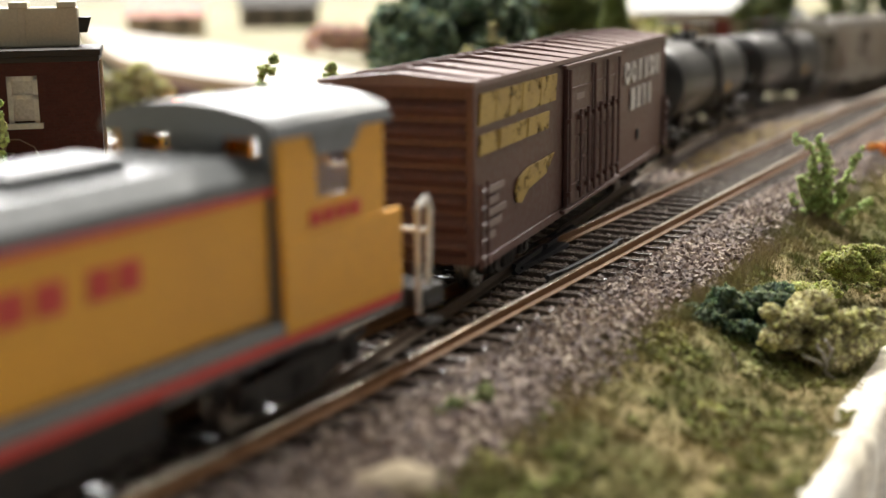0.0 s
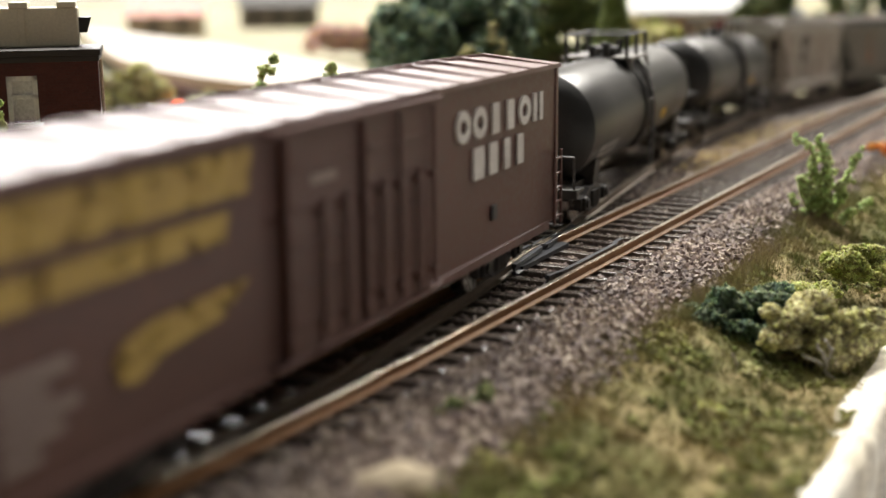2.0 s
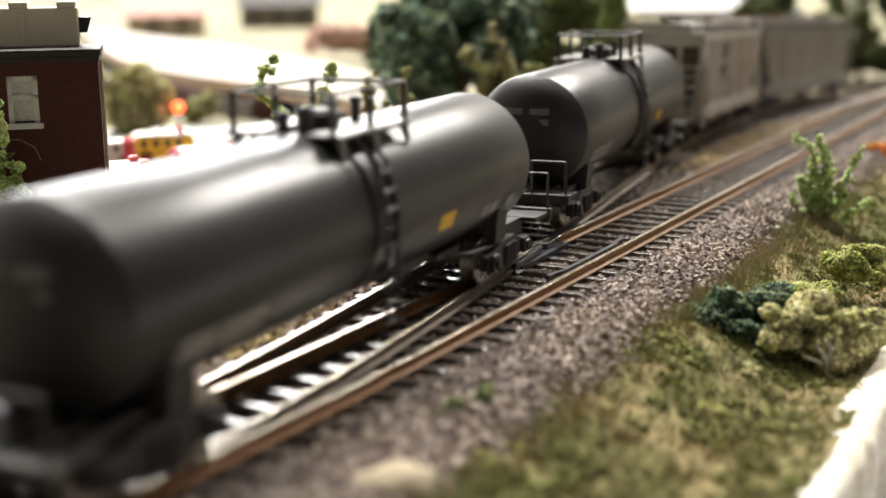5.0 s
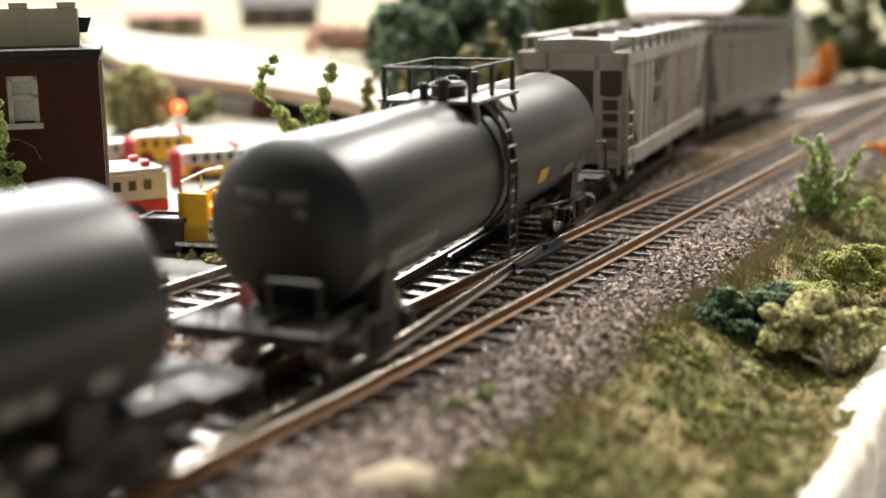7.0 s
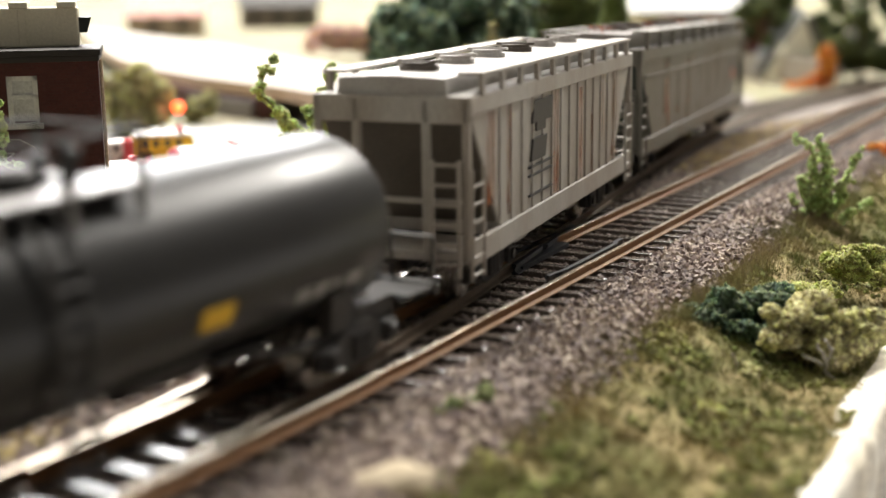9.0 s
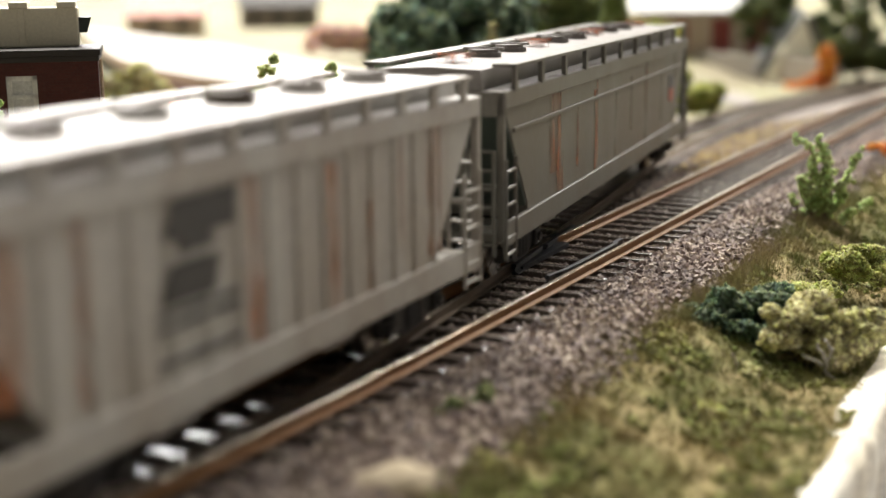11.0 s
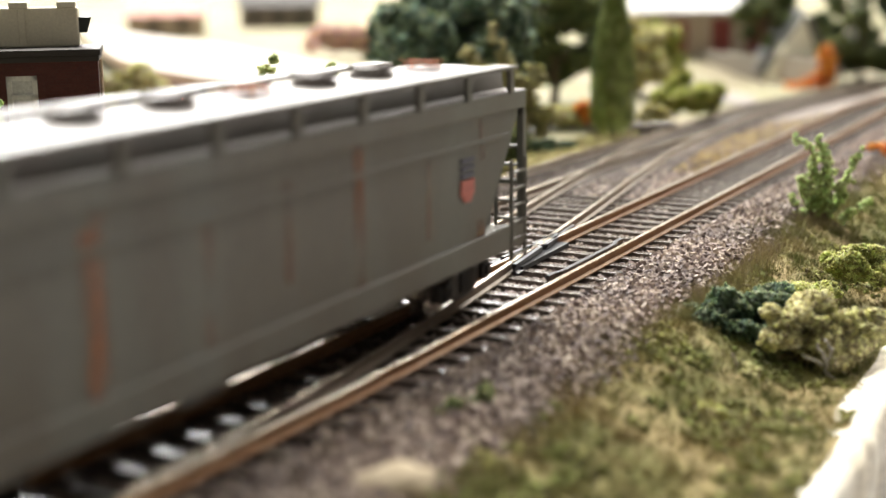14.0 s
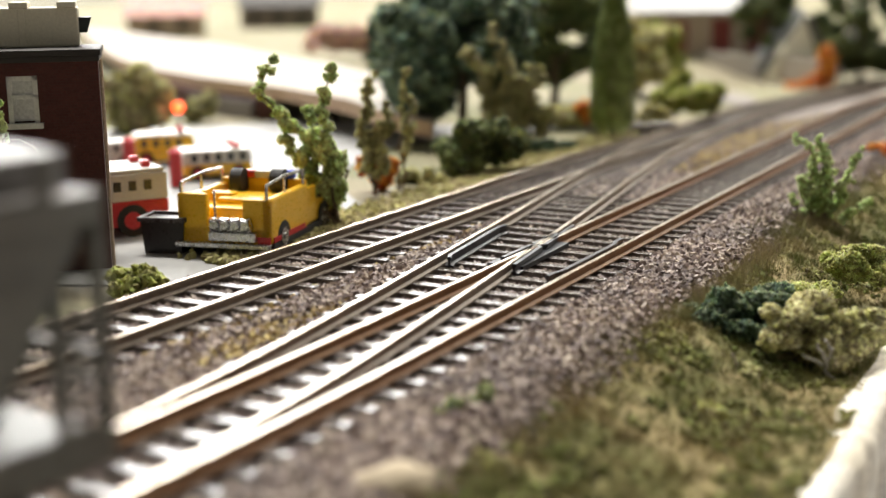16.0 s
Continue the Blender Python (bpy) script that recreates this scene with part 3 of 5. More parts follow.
for x0, x1 in ((-h + 66.5, -h + 90), (-h + 91, -h + 117)):
    bm = B()
    box(bm, x0, x1, Y - 0.8, Y + 0.4, 9.6, 43.8, 0.25)
    for z in (14.5, 20.5, 26.5, 32.5, 38.5):
        box(bm, x0 + 2.4, x1 - 2.4, Y - 1.15, Y - 0.7, z - 0.4, z + 0.4, 0.15)
    part("sliding_door", bm, BROWN, boxcar, "brown panelled sliding door")
for x in (66, 76.5, 84, 90.5, 97, 104, 111, 117.5):
    bm = B()
    rod(bm, (-h + x, Y - 1.5, 10.5), (-h + x, Y - 1.5, 43.5 if x in (66, 90.5, 117.5, 104) else 33), 0.42, 8)
    for z in (13, 31):
        box(bm, -h + x - 0.9, -h + x + 0.9, Y - 2.0, Y - 0.6, z - 0.6, z + 0.6, 0.15)
    part("locking_rod", bm, BROWN, boxcar)
bm = B()
box(bm, -h + 62, -h + 122, Y - 1.6, Y - 0.2, 43.9, 44.8, 0.2)
box(bm, -h + 62, -h + 122, Y - 1.5, Y - 0.2, 8.6, 9.5, 0.2)
pieces("door_track", "lower_track", bm, BROWN, boxcar)
# yellow bands in pieces, the winged mark, the white block marks and the faded data lines
for a, b in ((2.5, 12), (12.5, 22), (22.5, 30), (30.6, 44), (44.6, 57.5)):
    part("yellow_mark", panel(B(), -h + a, -h + b, 37.0, 43.2, Y + 0.3, 0.5, 1.5), YELLOW_MARK, boxcar, "worn yellow block of lettering")
for a, b in ((2.8, 14), (15.5, 34), (35.2, 51.5)):
    part("yellow_mark", panel(B(), -h + a, -h + b, 31.0, 35.0, Y + 0.3, 0.5, 1.0), YELLOW_MARK, boxcar, "worn yellow block of lettering")
bm = B()
prism(bm, [(-h + 28, 17.5), (-h + 31, 17.0), (-h + 36, 19.2), (-h + 50, 20.6), (-h + 57, 24.6), (-h + 36, 24.0), (-h + 29, 22.6), (-h + 27, 20.2)], "y", Y - 0.2, Y + 0.3)
part("winged_mark", bm, YELLOW_MARK, boxcar, "yellow winged emblem")


def ring(x, z, rx, rz, t, y, d=0.5):
    """A flat oval ring on the right-hand side."""
    bm = B()
    n = 24
    def loop(k, yy):
        return [bm.verts.new((x + (rx - k) * math.cos(2 * math.pi * i / n), yy, z + (rz - k) * math.sin(2 * math.pi * i / n))) for i in range(n)]
    o, i_ = loop(0, y - d), loop(t, y - d)
    ob_, ib = loop(0, y), loop(t, y)
    for i in range(n):
        j = (i + 1) % n
        bm.faces.new((o[i], o[j], i_[j], i_[i]))
        bm.faces.new((o[i], ob_[i], ob_[j], o[j]))
        bm.faces.new((i_[i], i_[j], ib[j], ib[i]))
    bmesh.ops.recalc_face_normals(bm, faces=bm.faces)
    return bm


for k, dx in (("ring", 0), ("ring", 8.2), ("bar", 16.4), ("bar", 24.6), ("ring", 32.8), ("pair", 41.0)):
    x = -h + 134.6 + dx * 1.03
    if k == "ring":
        part("white_mark", ring(x, 37.3, 3.5, 3.2, 1.75, Y + 0.3), WHITE_MARK, boxcar, "white painted ring")
    else:
        bm = B()
        for a in ((-3.0, 3.0) if k == "bar" else (-3.0, -1.0), (1.0, 3.0)):
            if k == "bar" and a == (1.0, 3.0):
                continue
            panel(bm, x + a[0] * (0.62 if k == "bar" else 1), x + a[1] * (0.62 if k == "bar" else 1), 34.2, 40.4, Y + 0.3, 0.5)
        part("white_mark", bm, WHITE_MARK, boxcar, "white painted bar")
for i, w in enumerate((2.7, 2.2, 1.6, 1.7)):
    bm = B()
    panel(bm, -h + 142.3 + i * 7.8 - w, -h + 142.3 + i * 7.8 + w, 26.0, 32.4, Y + 0.3, 0.5)
    part("white_mark", bm, WHITE_MARK, boxcar, "white painted bar")
bm = B()
for i, (a, b) in enumerate(((6, 19), (6, 15), (6, 20), (6, 17), (6, 13))):
    panel(bm, -h + a, -h + b, 22.6 - i * 2.4, 24.0 - i * 2.4, Y + 0.3, 0.42)
panel(bm, -h + 74, -h + 82, 35.4, 37, Y - 0.6, 0.3)
pieces("data_block", "data_line", bm, GREY_MARK, boxcar, "faded lines of small print")
bm = B()
box(bm, -h + 149.5, -h + 152, Y - 0.2, Y + 0.4, 16.2, 19.2)
part("dark_patch", bm, FROG, boxcar)
for x in (-h + 3.0, h - 3.0):
    bm = B()
    for dx in (-2.2, 2.2):
        rod(bm, (x + dx, Y - 1.0, 8.5), (x + dx, Y - 1.0, 26), 0.35, 6)
    for i in range(5):
        rod(bm, (x - 2.2, Y - 1.0, 10.5 + i * 3.4), (x + 2.2, Y - 1.0, 10.5 + i * 3.4), 0.3, 6)
    pieces("ladder", "rung", bm, BROWN, boxcar)

# ---- tank cars ----
TANK = mat("tank_black", (0.0125, 0.012, 0.0115), 0.36, spec=0.4, var=0.15, second=(0.018, 0.017, 0.016), scale=20, bump=0.0, fine=4000)
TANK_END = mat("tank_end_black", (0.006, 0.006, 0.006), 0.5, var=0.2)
YELLOW_SIGN = mat("yellow_sign", (0.75, 0.45, 0.03), 0.5, var=0.1)
RED_SIGN = mat("red_placard", (0.36, 0.1, 0.1), 0.5, var=0.15)
RUN = mat("running_board_grey", (0.22, 0.21, 0.2), 0.35, 0.2, var=0.15)


def tank_car(s0):
    L = 180.0
    ob = car("tank_car", "dark grey tank car with railed platform and dome", "tank car", s0, L, 26)
    R, zc, hl = 15.6, 24.5, 72.0
    bm = B()
    seg = 40
    prof = [(-hl - 0.0, R * 0.985), (-hl + 0.8, R)] + [(x, R) for x in (-46, -16, 16, 46)] + [(hl - 0.8, R), (hl, R * 0.985)]
    rings = [[bm.verts.new((x, r * math.cos(2 * math.pi * k / seg), zc + r * math.sin(2 * math.pi * k / seg))) for k in range(seg)] for x, r in prof]
    for a, b in zip(rings, rings[1:]):
        for k in range(seg):
            bm.faces.new((a[k], a[(k + 1) % seg], b[(k + 1) % seg], b[k]))
    bmesh.ops.recalc_face_normals(bm, faces=bm.faces)
    part("tank", bm, TANK, ob, smooth=True)
    for s in (-1, 1):
        bm = B()
        hp = [(0, R * 0.985), (1.3, R * 0.93), (3.2, R * 0.78), (4.6, R * 0.55), (5.4, R * 0.28)]
        rings = [[bm.verts.new((s * (hl + x), r * math.cos(2 * math.pi * k / seg), zc + r * math.sin(2 * math.pi * k / seg))) for k in range(seg)] for x, r in hp]
        for a, b in zip(rings, rings[1:]):
            for k in range(seg):
                bm.faces.new((a[k], a[(k + 1) % seg], b[(k + 1) % seg], b[k]))
        tip = bm.verts.new((s * (hl + 5.7), 0, zc))
        for k in range(seg):
            bm.faces.new((rings[-1][k], rings[-1][(k + 1) % seg], tip))
        bmesh.ops.recalc_face_normals(bm, faces=bm.faces)
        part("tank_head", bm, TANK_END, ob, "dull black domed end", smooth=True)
        # end platform, bolster, cradle and a black fill below
        bm = B()
        x0, x1 = sorted((s * (hl - 22), s * 89))
        box(bm, x0, x1, -3, 3, 8.2, 11.5, 0.3)
        x0, x1 = sorted((s * 79, s * 89))
        box(bm, x0, x1, -14.5, 14.5, 9.6, 10.6, 0.25)
        box(bm, min(s * 87.5, s * 89.4), max(s * 87.5, s * 89.4), -15, 15, 8.6, 11.2, 0.3)
        prism(bm, [(-12.8, 8.4), (12.8, 8.4), (13.4, 15.5), (9.5, 12.2), (0, 9.2), (-9.5, 12.2), (-13.4, 15.5)], "x", min(s * 57, s * 63), max(s * 57, s * 63))
        # Black block added to darken the gap under the tank's end.
        box(bm, min(s * 54, s * 80), max(s * 54, s * 80), -10.5, 10.5, 6.4, 10.4)
        part("bolster", bm, TRUCK_BLACK, ob)
        bm = B()
        wire(bm, [(s * 88.5, -14, 10.5), (s * 88.5, -14, 19.5), (s * 88.5, -5, 19.5), (s * 88.5, -5, 10.5)], 0.35)
        wire(bm, [(s * 88.5, 14, 10.5), (s * 88.5, 14, 19.5), (s * 88.5, 5, 19.5), (s * 88.5, 5, 10.5)], 0.35)
        part("end_railing", bm, TRUCK_BLACK, ob)
        bm = B()
        rod(bm, (s * 86.2, 1, 10.5), (s * 86.2, 1, 13.5), 0.4, 6)
        prism(bm, [(-1.0, 15.5), (1.0, 18.0), (3.0, 15.5), (1.0, 13.0)], "x", min(s * 86, s * 86.5), max(s * 86, s * 86.5))
        part("placard", bm, RED_SIGN, ob, "small faded red diamond placard")
    # platform with rails and dome fittings
    top = zc + R
    for y in (-1, 1):
        bm = B()
        y0, y1 = sorted((y * 4.5, y * 11.5))
        box(bm, -9.5, 18.5, y0, y1, top - 0.5, top + 0.2, 0.1)
        for x in (-8, 4.5, 17):
            prism(bm, [(y * 11, top - 0.4), (y * 9.5, top - 0.4), (y * 11.0, top - 4.4), (y * 11.5, top - 4.4)], "x", x - 0.5, x + 0.5)
        part("platform", bm, RUN, ob, "pale grey walkway beside the dome")
    bm = B()
    rod(bm, (3, 0, top - 1), (3, 0, top + 2.4), 3.9, 20)
    rod(bm, (3, 0, top + 2.4), (3, 0, top + 3.2), 4.4, 20, 3.6)
    part("dome", bm, TRUCK_BLACK, ob)
    for x, y, r, hh in ((-5, -2, 1.2, 4.5), (-5, 2.5, 1.0, 3.4), (11, 2, 1.2, 3.8), (13, -2.4, 0.9, 4.6)):
        bm = B()
        rod(bm, (x, y, top - 0.5), (x, y, top + hh), r, 10)
        rod(bm, (x, y, top + hh - 1.2), (x, y, top + hh - 0.4), r * 1.5, 10)
        part("valve", bm, TRUCK_BLACK, ob)
    for x in (-9.5, 4.5, 18.5):
        for y in (-9.8, 9.8):
            bm = B()
            box(bm, x - 0.45, x + 0.45, y - 0.45, y + 0.45, top - 0.4, top + 7.2)
            part("railing_post", bm, TRUCK_BLACK, ob)
    bm = B()
    wire(bm, [(-9.5, -9.8, top + 7), (18.5, -9.8, top + 7), (18.5, 9.8, top + 7), (-9.5, 9.8, top + 7), (-9.5, -9.8, top + 7)], 0.36)
    part("handrail", bm, TRUCK_BLACK, ob)
    for s in (-1, 1):
        bm = B()
        for dx in (-4.2, 0.6):
            wire(bm, [(dx, s * 11.0, top - 0.6), (dx, s * 14.6, 35.0), (dx, s * 16.8, 26.0), (dx, s * 16.6, 12.0), (dx, s * 16.6, 5.8)], 0.4)
        for i in range(9):
            z = 7.0 + i * 3.3
            y = 16.6 if z < 26 else 16.8 - (z - 26) ** 2 * 0.022
            rod(bm, (-4.2, s * y, z), (0.6, s * y, z), 0.3, 6)
        part("ladder", bm, TRUCK_BLACK, ob, "black curved side ladder")
    bm = B()
    for x in (-5.2, 1.6):
        for k in range(20):
            a0, a1 = math.radians(-50 + k * 14), math.radians(-50 + (k + 1) * 14)
            rod(bm, (x, (R + 0.25) * math.cos(a0), zc + (R + 0.25) * math.sin(a0)), (x, (R + 0.25) * math.cos(a1), zc + (R + 0.25) * math.sin(a1)), 0.3, 5)
    part("tank_band", bm, TANK_END, ob)
    # markings on the flank
    def flank(z, off=0.25):
        return -math.sqrt(max(0.1, (R + off) ** 2 - (z - zc) ** 2))
    bm = B()
    def plate(x0, x1, z0, z1):
        vs = [bm.verts.new((x, flank(z), z)) for x, z in ((x0, z0), (x1, z0), (x1, z1), (x0, z1))]
        bm.faces.new(vs)
    plate(23, 30, 17.8, 21.2)
    part("yellow_sign", bm, YELLOW_SIGN, ob, "small yellow sign with dark print")
    bm = B()
    for a, b in ((-62, -53), (-52, -40)):
        plate(a, b, 17.4, 19.2)
        plate(a, b, 15.2, 17.0)
    for a, b in ((46, 50), (51, 54), (60, 64)):
        plate(a, b, 16.5, 19.0)
    part("flank_stencil", bm, mat("stencil_grey", (0.3, 0.29, 0.28), 0.6), ob, "grey blocks of small print")
    bm = B()
    for y0, y1, z in ((-6, -1, 30), (1, 7, 30), (-6, 7, 27.2)):
        box(bm, -hl - 5.2, -hl - 3.0, y0, y1, z, z + 1.6)
    part("end_stencil", bm, mat("stencil_dim", (0.1, 0.1, 0.1), 0.6), ob, "dim lines of print on the end")
    bm = B()
    rod(bm, (14, -6, 12), (30, -6, 12), 3.2, 14)
    box(bm, 32, 44, -10, 10, 9.5, 11, 0.2)
    wire(bm, [(30, -8, 11), (44, -12, 9), (58, -12, 8)], 0.5)
    box(bm, -60, 60, -2.4, 2.4, 8.6, 11.0)
    part("brake_gear", bm, TRUCK_BLACK, ob)
    return ob


tank_car(435.8)
tank_car(630.8)

# ---- covered hoppers ----
HOP1 = mat("hopper_pale_grey", (0.39, 0.37, 0.335), 0.55, var=0.12, second=(0.28, 0.23, 0.185), scale=60, mix=0.55, stretch=(1, 1, 0.3), bump=0.1)
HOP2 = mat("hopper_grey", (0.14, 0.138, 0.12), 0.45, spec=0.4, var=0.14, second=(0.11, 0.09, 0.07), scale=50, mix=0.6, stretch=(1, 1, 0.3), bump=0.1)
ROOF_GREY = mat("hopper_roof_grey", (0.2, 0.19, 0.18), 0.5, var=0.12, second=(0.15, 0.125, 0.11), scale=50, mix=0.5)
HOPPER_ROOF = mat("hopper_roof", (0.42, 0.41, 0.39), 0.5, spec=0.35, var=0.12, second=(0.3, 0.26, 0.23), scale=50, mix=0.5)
RUST = mat("rust_streak", (0.42, 0.15, 0.055), 0.7, var=0.3, second=(0.28, 0.12, 0.06), scale=300, stretch=(1.0, 1.0, 0.18), worn=(420, 0.36, 0.85))
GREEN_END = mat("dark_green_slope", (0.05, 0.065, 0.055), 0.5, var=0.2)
DARK_BROWN = mat("brown_bay_panel", (0.085, 0.07, 0.055), 0.7, var=0.2)


def hopper(name, label, s0, L, body_m, roof_m, end_m, bays, ztop, zroof, ribs, hatches, grid):
    ob = car(name, label, "hopper car", s0, L, 24)
    h = L / 2
    slope = 19.0
    bm = B()
    prism(bm, [(-h + slope, 12.5), (h - slope, 12.5), (h - slope, 16), (h - 3.5, ztop - 5), (h - 3.0, ztop), (-h + 3.0, ztop), (-h + 3.5, ztop - 5), (-h + slope, 16)], "y", -16.2, 16.2)
    part("hopper_body", bm, (body_m,), ob)
    if ribs:
        for s in (-1, 1):
            for i in range(ribs):
                bm = B()
                x = -h + slope + 1 + i * (L - 2 * slope - 2) / (ribs - 1)
                box(bm, x - 0.6, x + 0.6, min(s * 16.0, s * 16.65), max(s * 16.0, s * 16.65), 13, ztop - 0.4, 0.2)
                part("side_post", bm, body_m, ob)
    else:
        bm = B()
        for s in (-1, 1):
            y0, y1 = sorted((s * 16.0, s * 16.7))
            box(bm, -h + 8, h - 8, y0, y1, ztop - 9.0, ztop - 8.0, 0.2)
        part("side_seam", bm, body_m, ob)
    for s in (-1, 1):
        y0, y1 = sorted((s * 15.6, s * 17.0))
        bm = B()
        box(bm, -h + 1, h - 1, y0, y1, 9.3, 14.4, 0.3)
        part("side_sill", bm, body_m, ob)
        bm = B()
        box(bm, -h + 0.6, h - 0.6, y0, y1, ztop - 3.5, ztop + 0.3, 0.3)
        part("top_chord", bm, body_m, ob)
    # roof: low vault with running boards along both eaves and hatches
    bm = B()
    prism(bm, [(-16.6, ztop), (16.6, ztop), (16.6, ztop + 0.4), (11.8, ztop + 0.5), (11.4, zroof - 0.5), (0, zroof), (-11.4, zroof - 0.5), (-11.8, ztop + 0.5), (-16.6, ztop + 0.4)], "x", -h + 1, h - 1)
    part("roof", bm, roof_m, ob, "roof paler than the body, with browner patches")
    for s in (-1, 1):
        bm = B()
        y0, y1 = sorted((s * 12.2, s * 17.6))
        box(bm, -h + 6, h - 6, y0, y1, zroof - 0.2, zroof + 0.5, 0.12)
        for i in range(11):
            x = -h + 8 + i * (L - 16) / 10
            prism(bm, [(x - 0.9, ztop), (x + 0.9, ztop), (x + 0.9, zroof - 0.2), (x - 0.9, zroof - 0.2)], "y", min(s * 16.2, s * 17.2), max(s * 16.2, s * 17.2))
        part("running_board", bm, body_m, ob)
    for i in range(hatches):
        x = -h + 16 + i * (L - 32) / max(1, hatches - 1)
        bm = B()
        for a, b, r in ((zroof - 0.4, zroof + 0.9, 4.2), (zroof + 0.9, zroof + 1.7, 3.6)):
            rod(bm, (x, 0, a), (x, 0, b), r, 18)
        box(bm, x - 0.5, x + 0.5, -5, 5, zroof + 1.5, zroof + 2.1)
        ht = part("roof_hatch", bm, roof_m if i % 3 else (DARK_BROWN if ribs else RUST), ob)
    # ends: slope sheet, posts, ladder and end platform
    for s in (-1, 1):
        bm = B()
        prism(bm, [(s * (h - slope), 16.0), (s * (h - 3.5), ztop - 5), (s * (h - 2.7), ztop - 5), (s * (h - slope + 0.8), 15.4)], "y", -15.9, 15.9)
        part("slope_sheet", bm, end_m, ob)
        bm = B()
        x0, x1 = sorted((s * (h - 1.6), s * h))
        for y in (-16, -7.5, 7.5, 16):
            box(bm, x0, x1, y - 0.8, y + 0.8, 11, ztop - 0.5, 0.2)
        box(bm, x0, x1, -16.8, 16.8, ztop - 5.0, ztop + 0.4, 0.3)
        x0, x1 = sorted((s * (h - slope + 2), s * h))
        box(bm, x0, x1, -16.4, 16.4, 10.4, 12.4, 0.3)
        box(bm, min(s * (h - 1.4), s * h), max(s * (h - 1.4), s * h), -15, 15, 22, 23, 0.2)
        pieces("end_frame", "end_post", bm, body_m, ob)
        for y in (-12, 12):
            bm = B()
            for dy in (-2.8, 2.8):
                rod(bm, (s * (h + 0.7), y + dy, 7.5), (s * (h + 0.7), y + dy, ztop - 12), 0.5, 6)
            for i in range(6):
                rod(bm, (s * (h + 0.7), y - 2.8, 10 + i * 4.0), (s * (h + 0.7), y + 2.8, 10 + i * 4.0), 0.42, 6)
            pieces("ladder", "rung", bm, body_m, ob)
        bm = B()
        for dx in (1.0, 8.0):
            rod(bm, (s * (h - dx), -16.9, 6.5), (s * (h - dx), -16.9, ztop - 14), 0.5, 6)
        for i in range(6):
            rod(bm, (s * (h - 1.0), -16.9, 7.5 + i * 3.6), (s * (h - 8.0), -16.9, 7.5 + i * 3.6), 0.4, 6)
        pieces("side_ladder", "rung", bm, body_m, ob)
    # discharge bays, centre sill and a black fill below the body
    for i in range(bays):
        bm = B()
        x = (i - (bays - 1) / 2) * (L - 2 * slope - 14) / bays
        w = (L - 2 * slope - 14) / bays / 2 - 1
        prism(bm, [(x - w, 12.6), (x + w, 12.6), (x + 4, 5.5), (x - 4, 5.5)], "y", -12, 12)
        part("discharge_bay", bm, body_m, ob)
    bm = B()
    box(bm, -h + 2, h - 2, -2.5, 2.5, 7.8, 11.0)
    # Black block added so that the space under the body stays dark.
    box(bm, -h + slope + 6, h - slope - 6, -11, 11, 6.2, 12.0)
    part("centre_sill", bm, TRUCK_BLACK, ob)
    # rust runs on the flank
    for x, w, z0, z1 in grid:
        bm = B()
        box(bm, -h + x - w, -h + x + w, -16.42, -16.1, z0, z1)
        part("rust_streak", bm, RUST, ob, "orange rust run down the side")
    return ob


h1 = hopper("covered_hopper", "weathered pale grey ribbed covered hopper with dark mark", 825.4, 140.0, HOP1, HOPPER_ROOF, DARK_BROWN, 2, 43.0, 47.2, 14, 6,
            [(26, 1.0, 16, 41), (14, 2.0, 20, 40), (84, 1.4, 14, 38), (120, 2.5, 16, 40), (96, 0.8, 14, 30), (62, 1.6, 15, 41), (63.5, 0.5, 13, 24), (107, 0.4, 18, 41)])
bm = B()
panel(bm, -70 + 42, -70 + 57, 33.5, 38.5, -16.2, 0.55, 1.0)
panel(bm, -70 + 45, -70 + 52, 31.5, 33.5, -16.2, 0.55)
panel(bm, -70 + 41, -70 + 52, 25.0, 30.0, -16.2, 0.55, 1.5)
part("dark_mark", bm, mat("mark_black", (0.05, 0.045, 0.04), 0.6), h1, "worn black two-part emblem")
bm = B()
for z in (23.5, 21.5, 17.0):
    panel(bm, -70 + 40, -70 + 58, z, z + 0.5, -16.2, 0.5)
pieces("data_block", "data_line", bm, FROG, h1, "thin dark lines of print")

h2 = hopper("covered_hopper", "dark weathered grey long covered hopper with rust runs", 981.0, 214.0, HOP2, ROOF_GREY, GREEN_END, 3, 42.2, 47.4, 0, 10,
            [(41, 4.6, 20, 40), (45, 3.0, 13, 24), (81, 1.7, 11, 36), (82, 0.7, 33, 41), (145, 1.3, 12, 40), (193, 1.1, 30, 41.5), (192, 1.2, 11.5, 18), (104, 0.7, 15, 33), (62, 0.6, 18, 34), (124, 0.6, 20, 36), (170, 0.5, 18, 33)])
bm = B()
prism(bm, [(-110 + 186.5, 27), (-110 + 186, 24.5), (-110 + 188, 22.6), (-110 + 190.5, 22.6), (-110 + 192, 24.5), (-110 + 192, 27)], "y", -16.6, -16.1)
part("red_mark", bm, mat("mark_pink", (0.5, 0.16, 0.13), 0.6), h2, "faded red badge")
bm = B()
for z in (27.4, 28.9, 30.4):
    box(bm, -110 + 186.5, -110 + 192, -16.6, -16.1, z, z + 0.9)
pieces("badge_bar", "badge_line", bm, mat("mark_dark", (0.1, 0.1, 0.13), 0.6), h2, "dark bars above the badge")

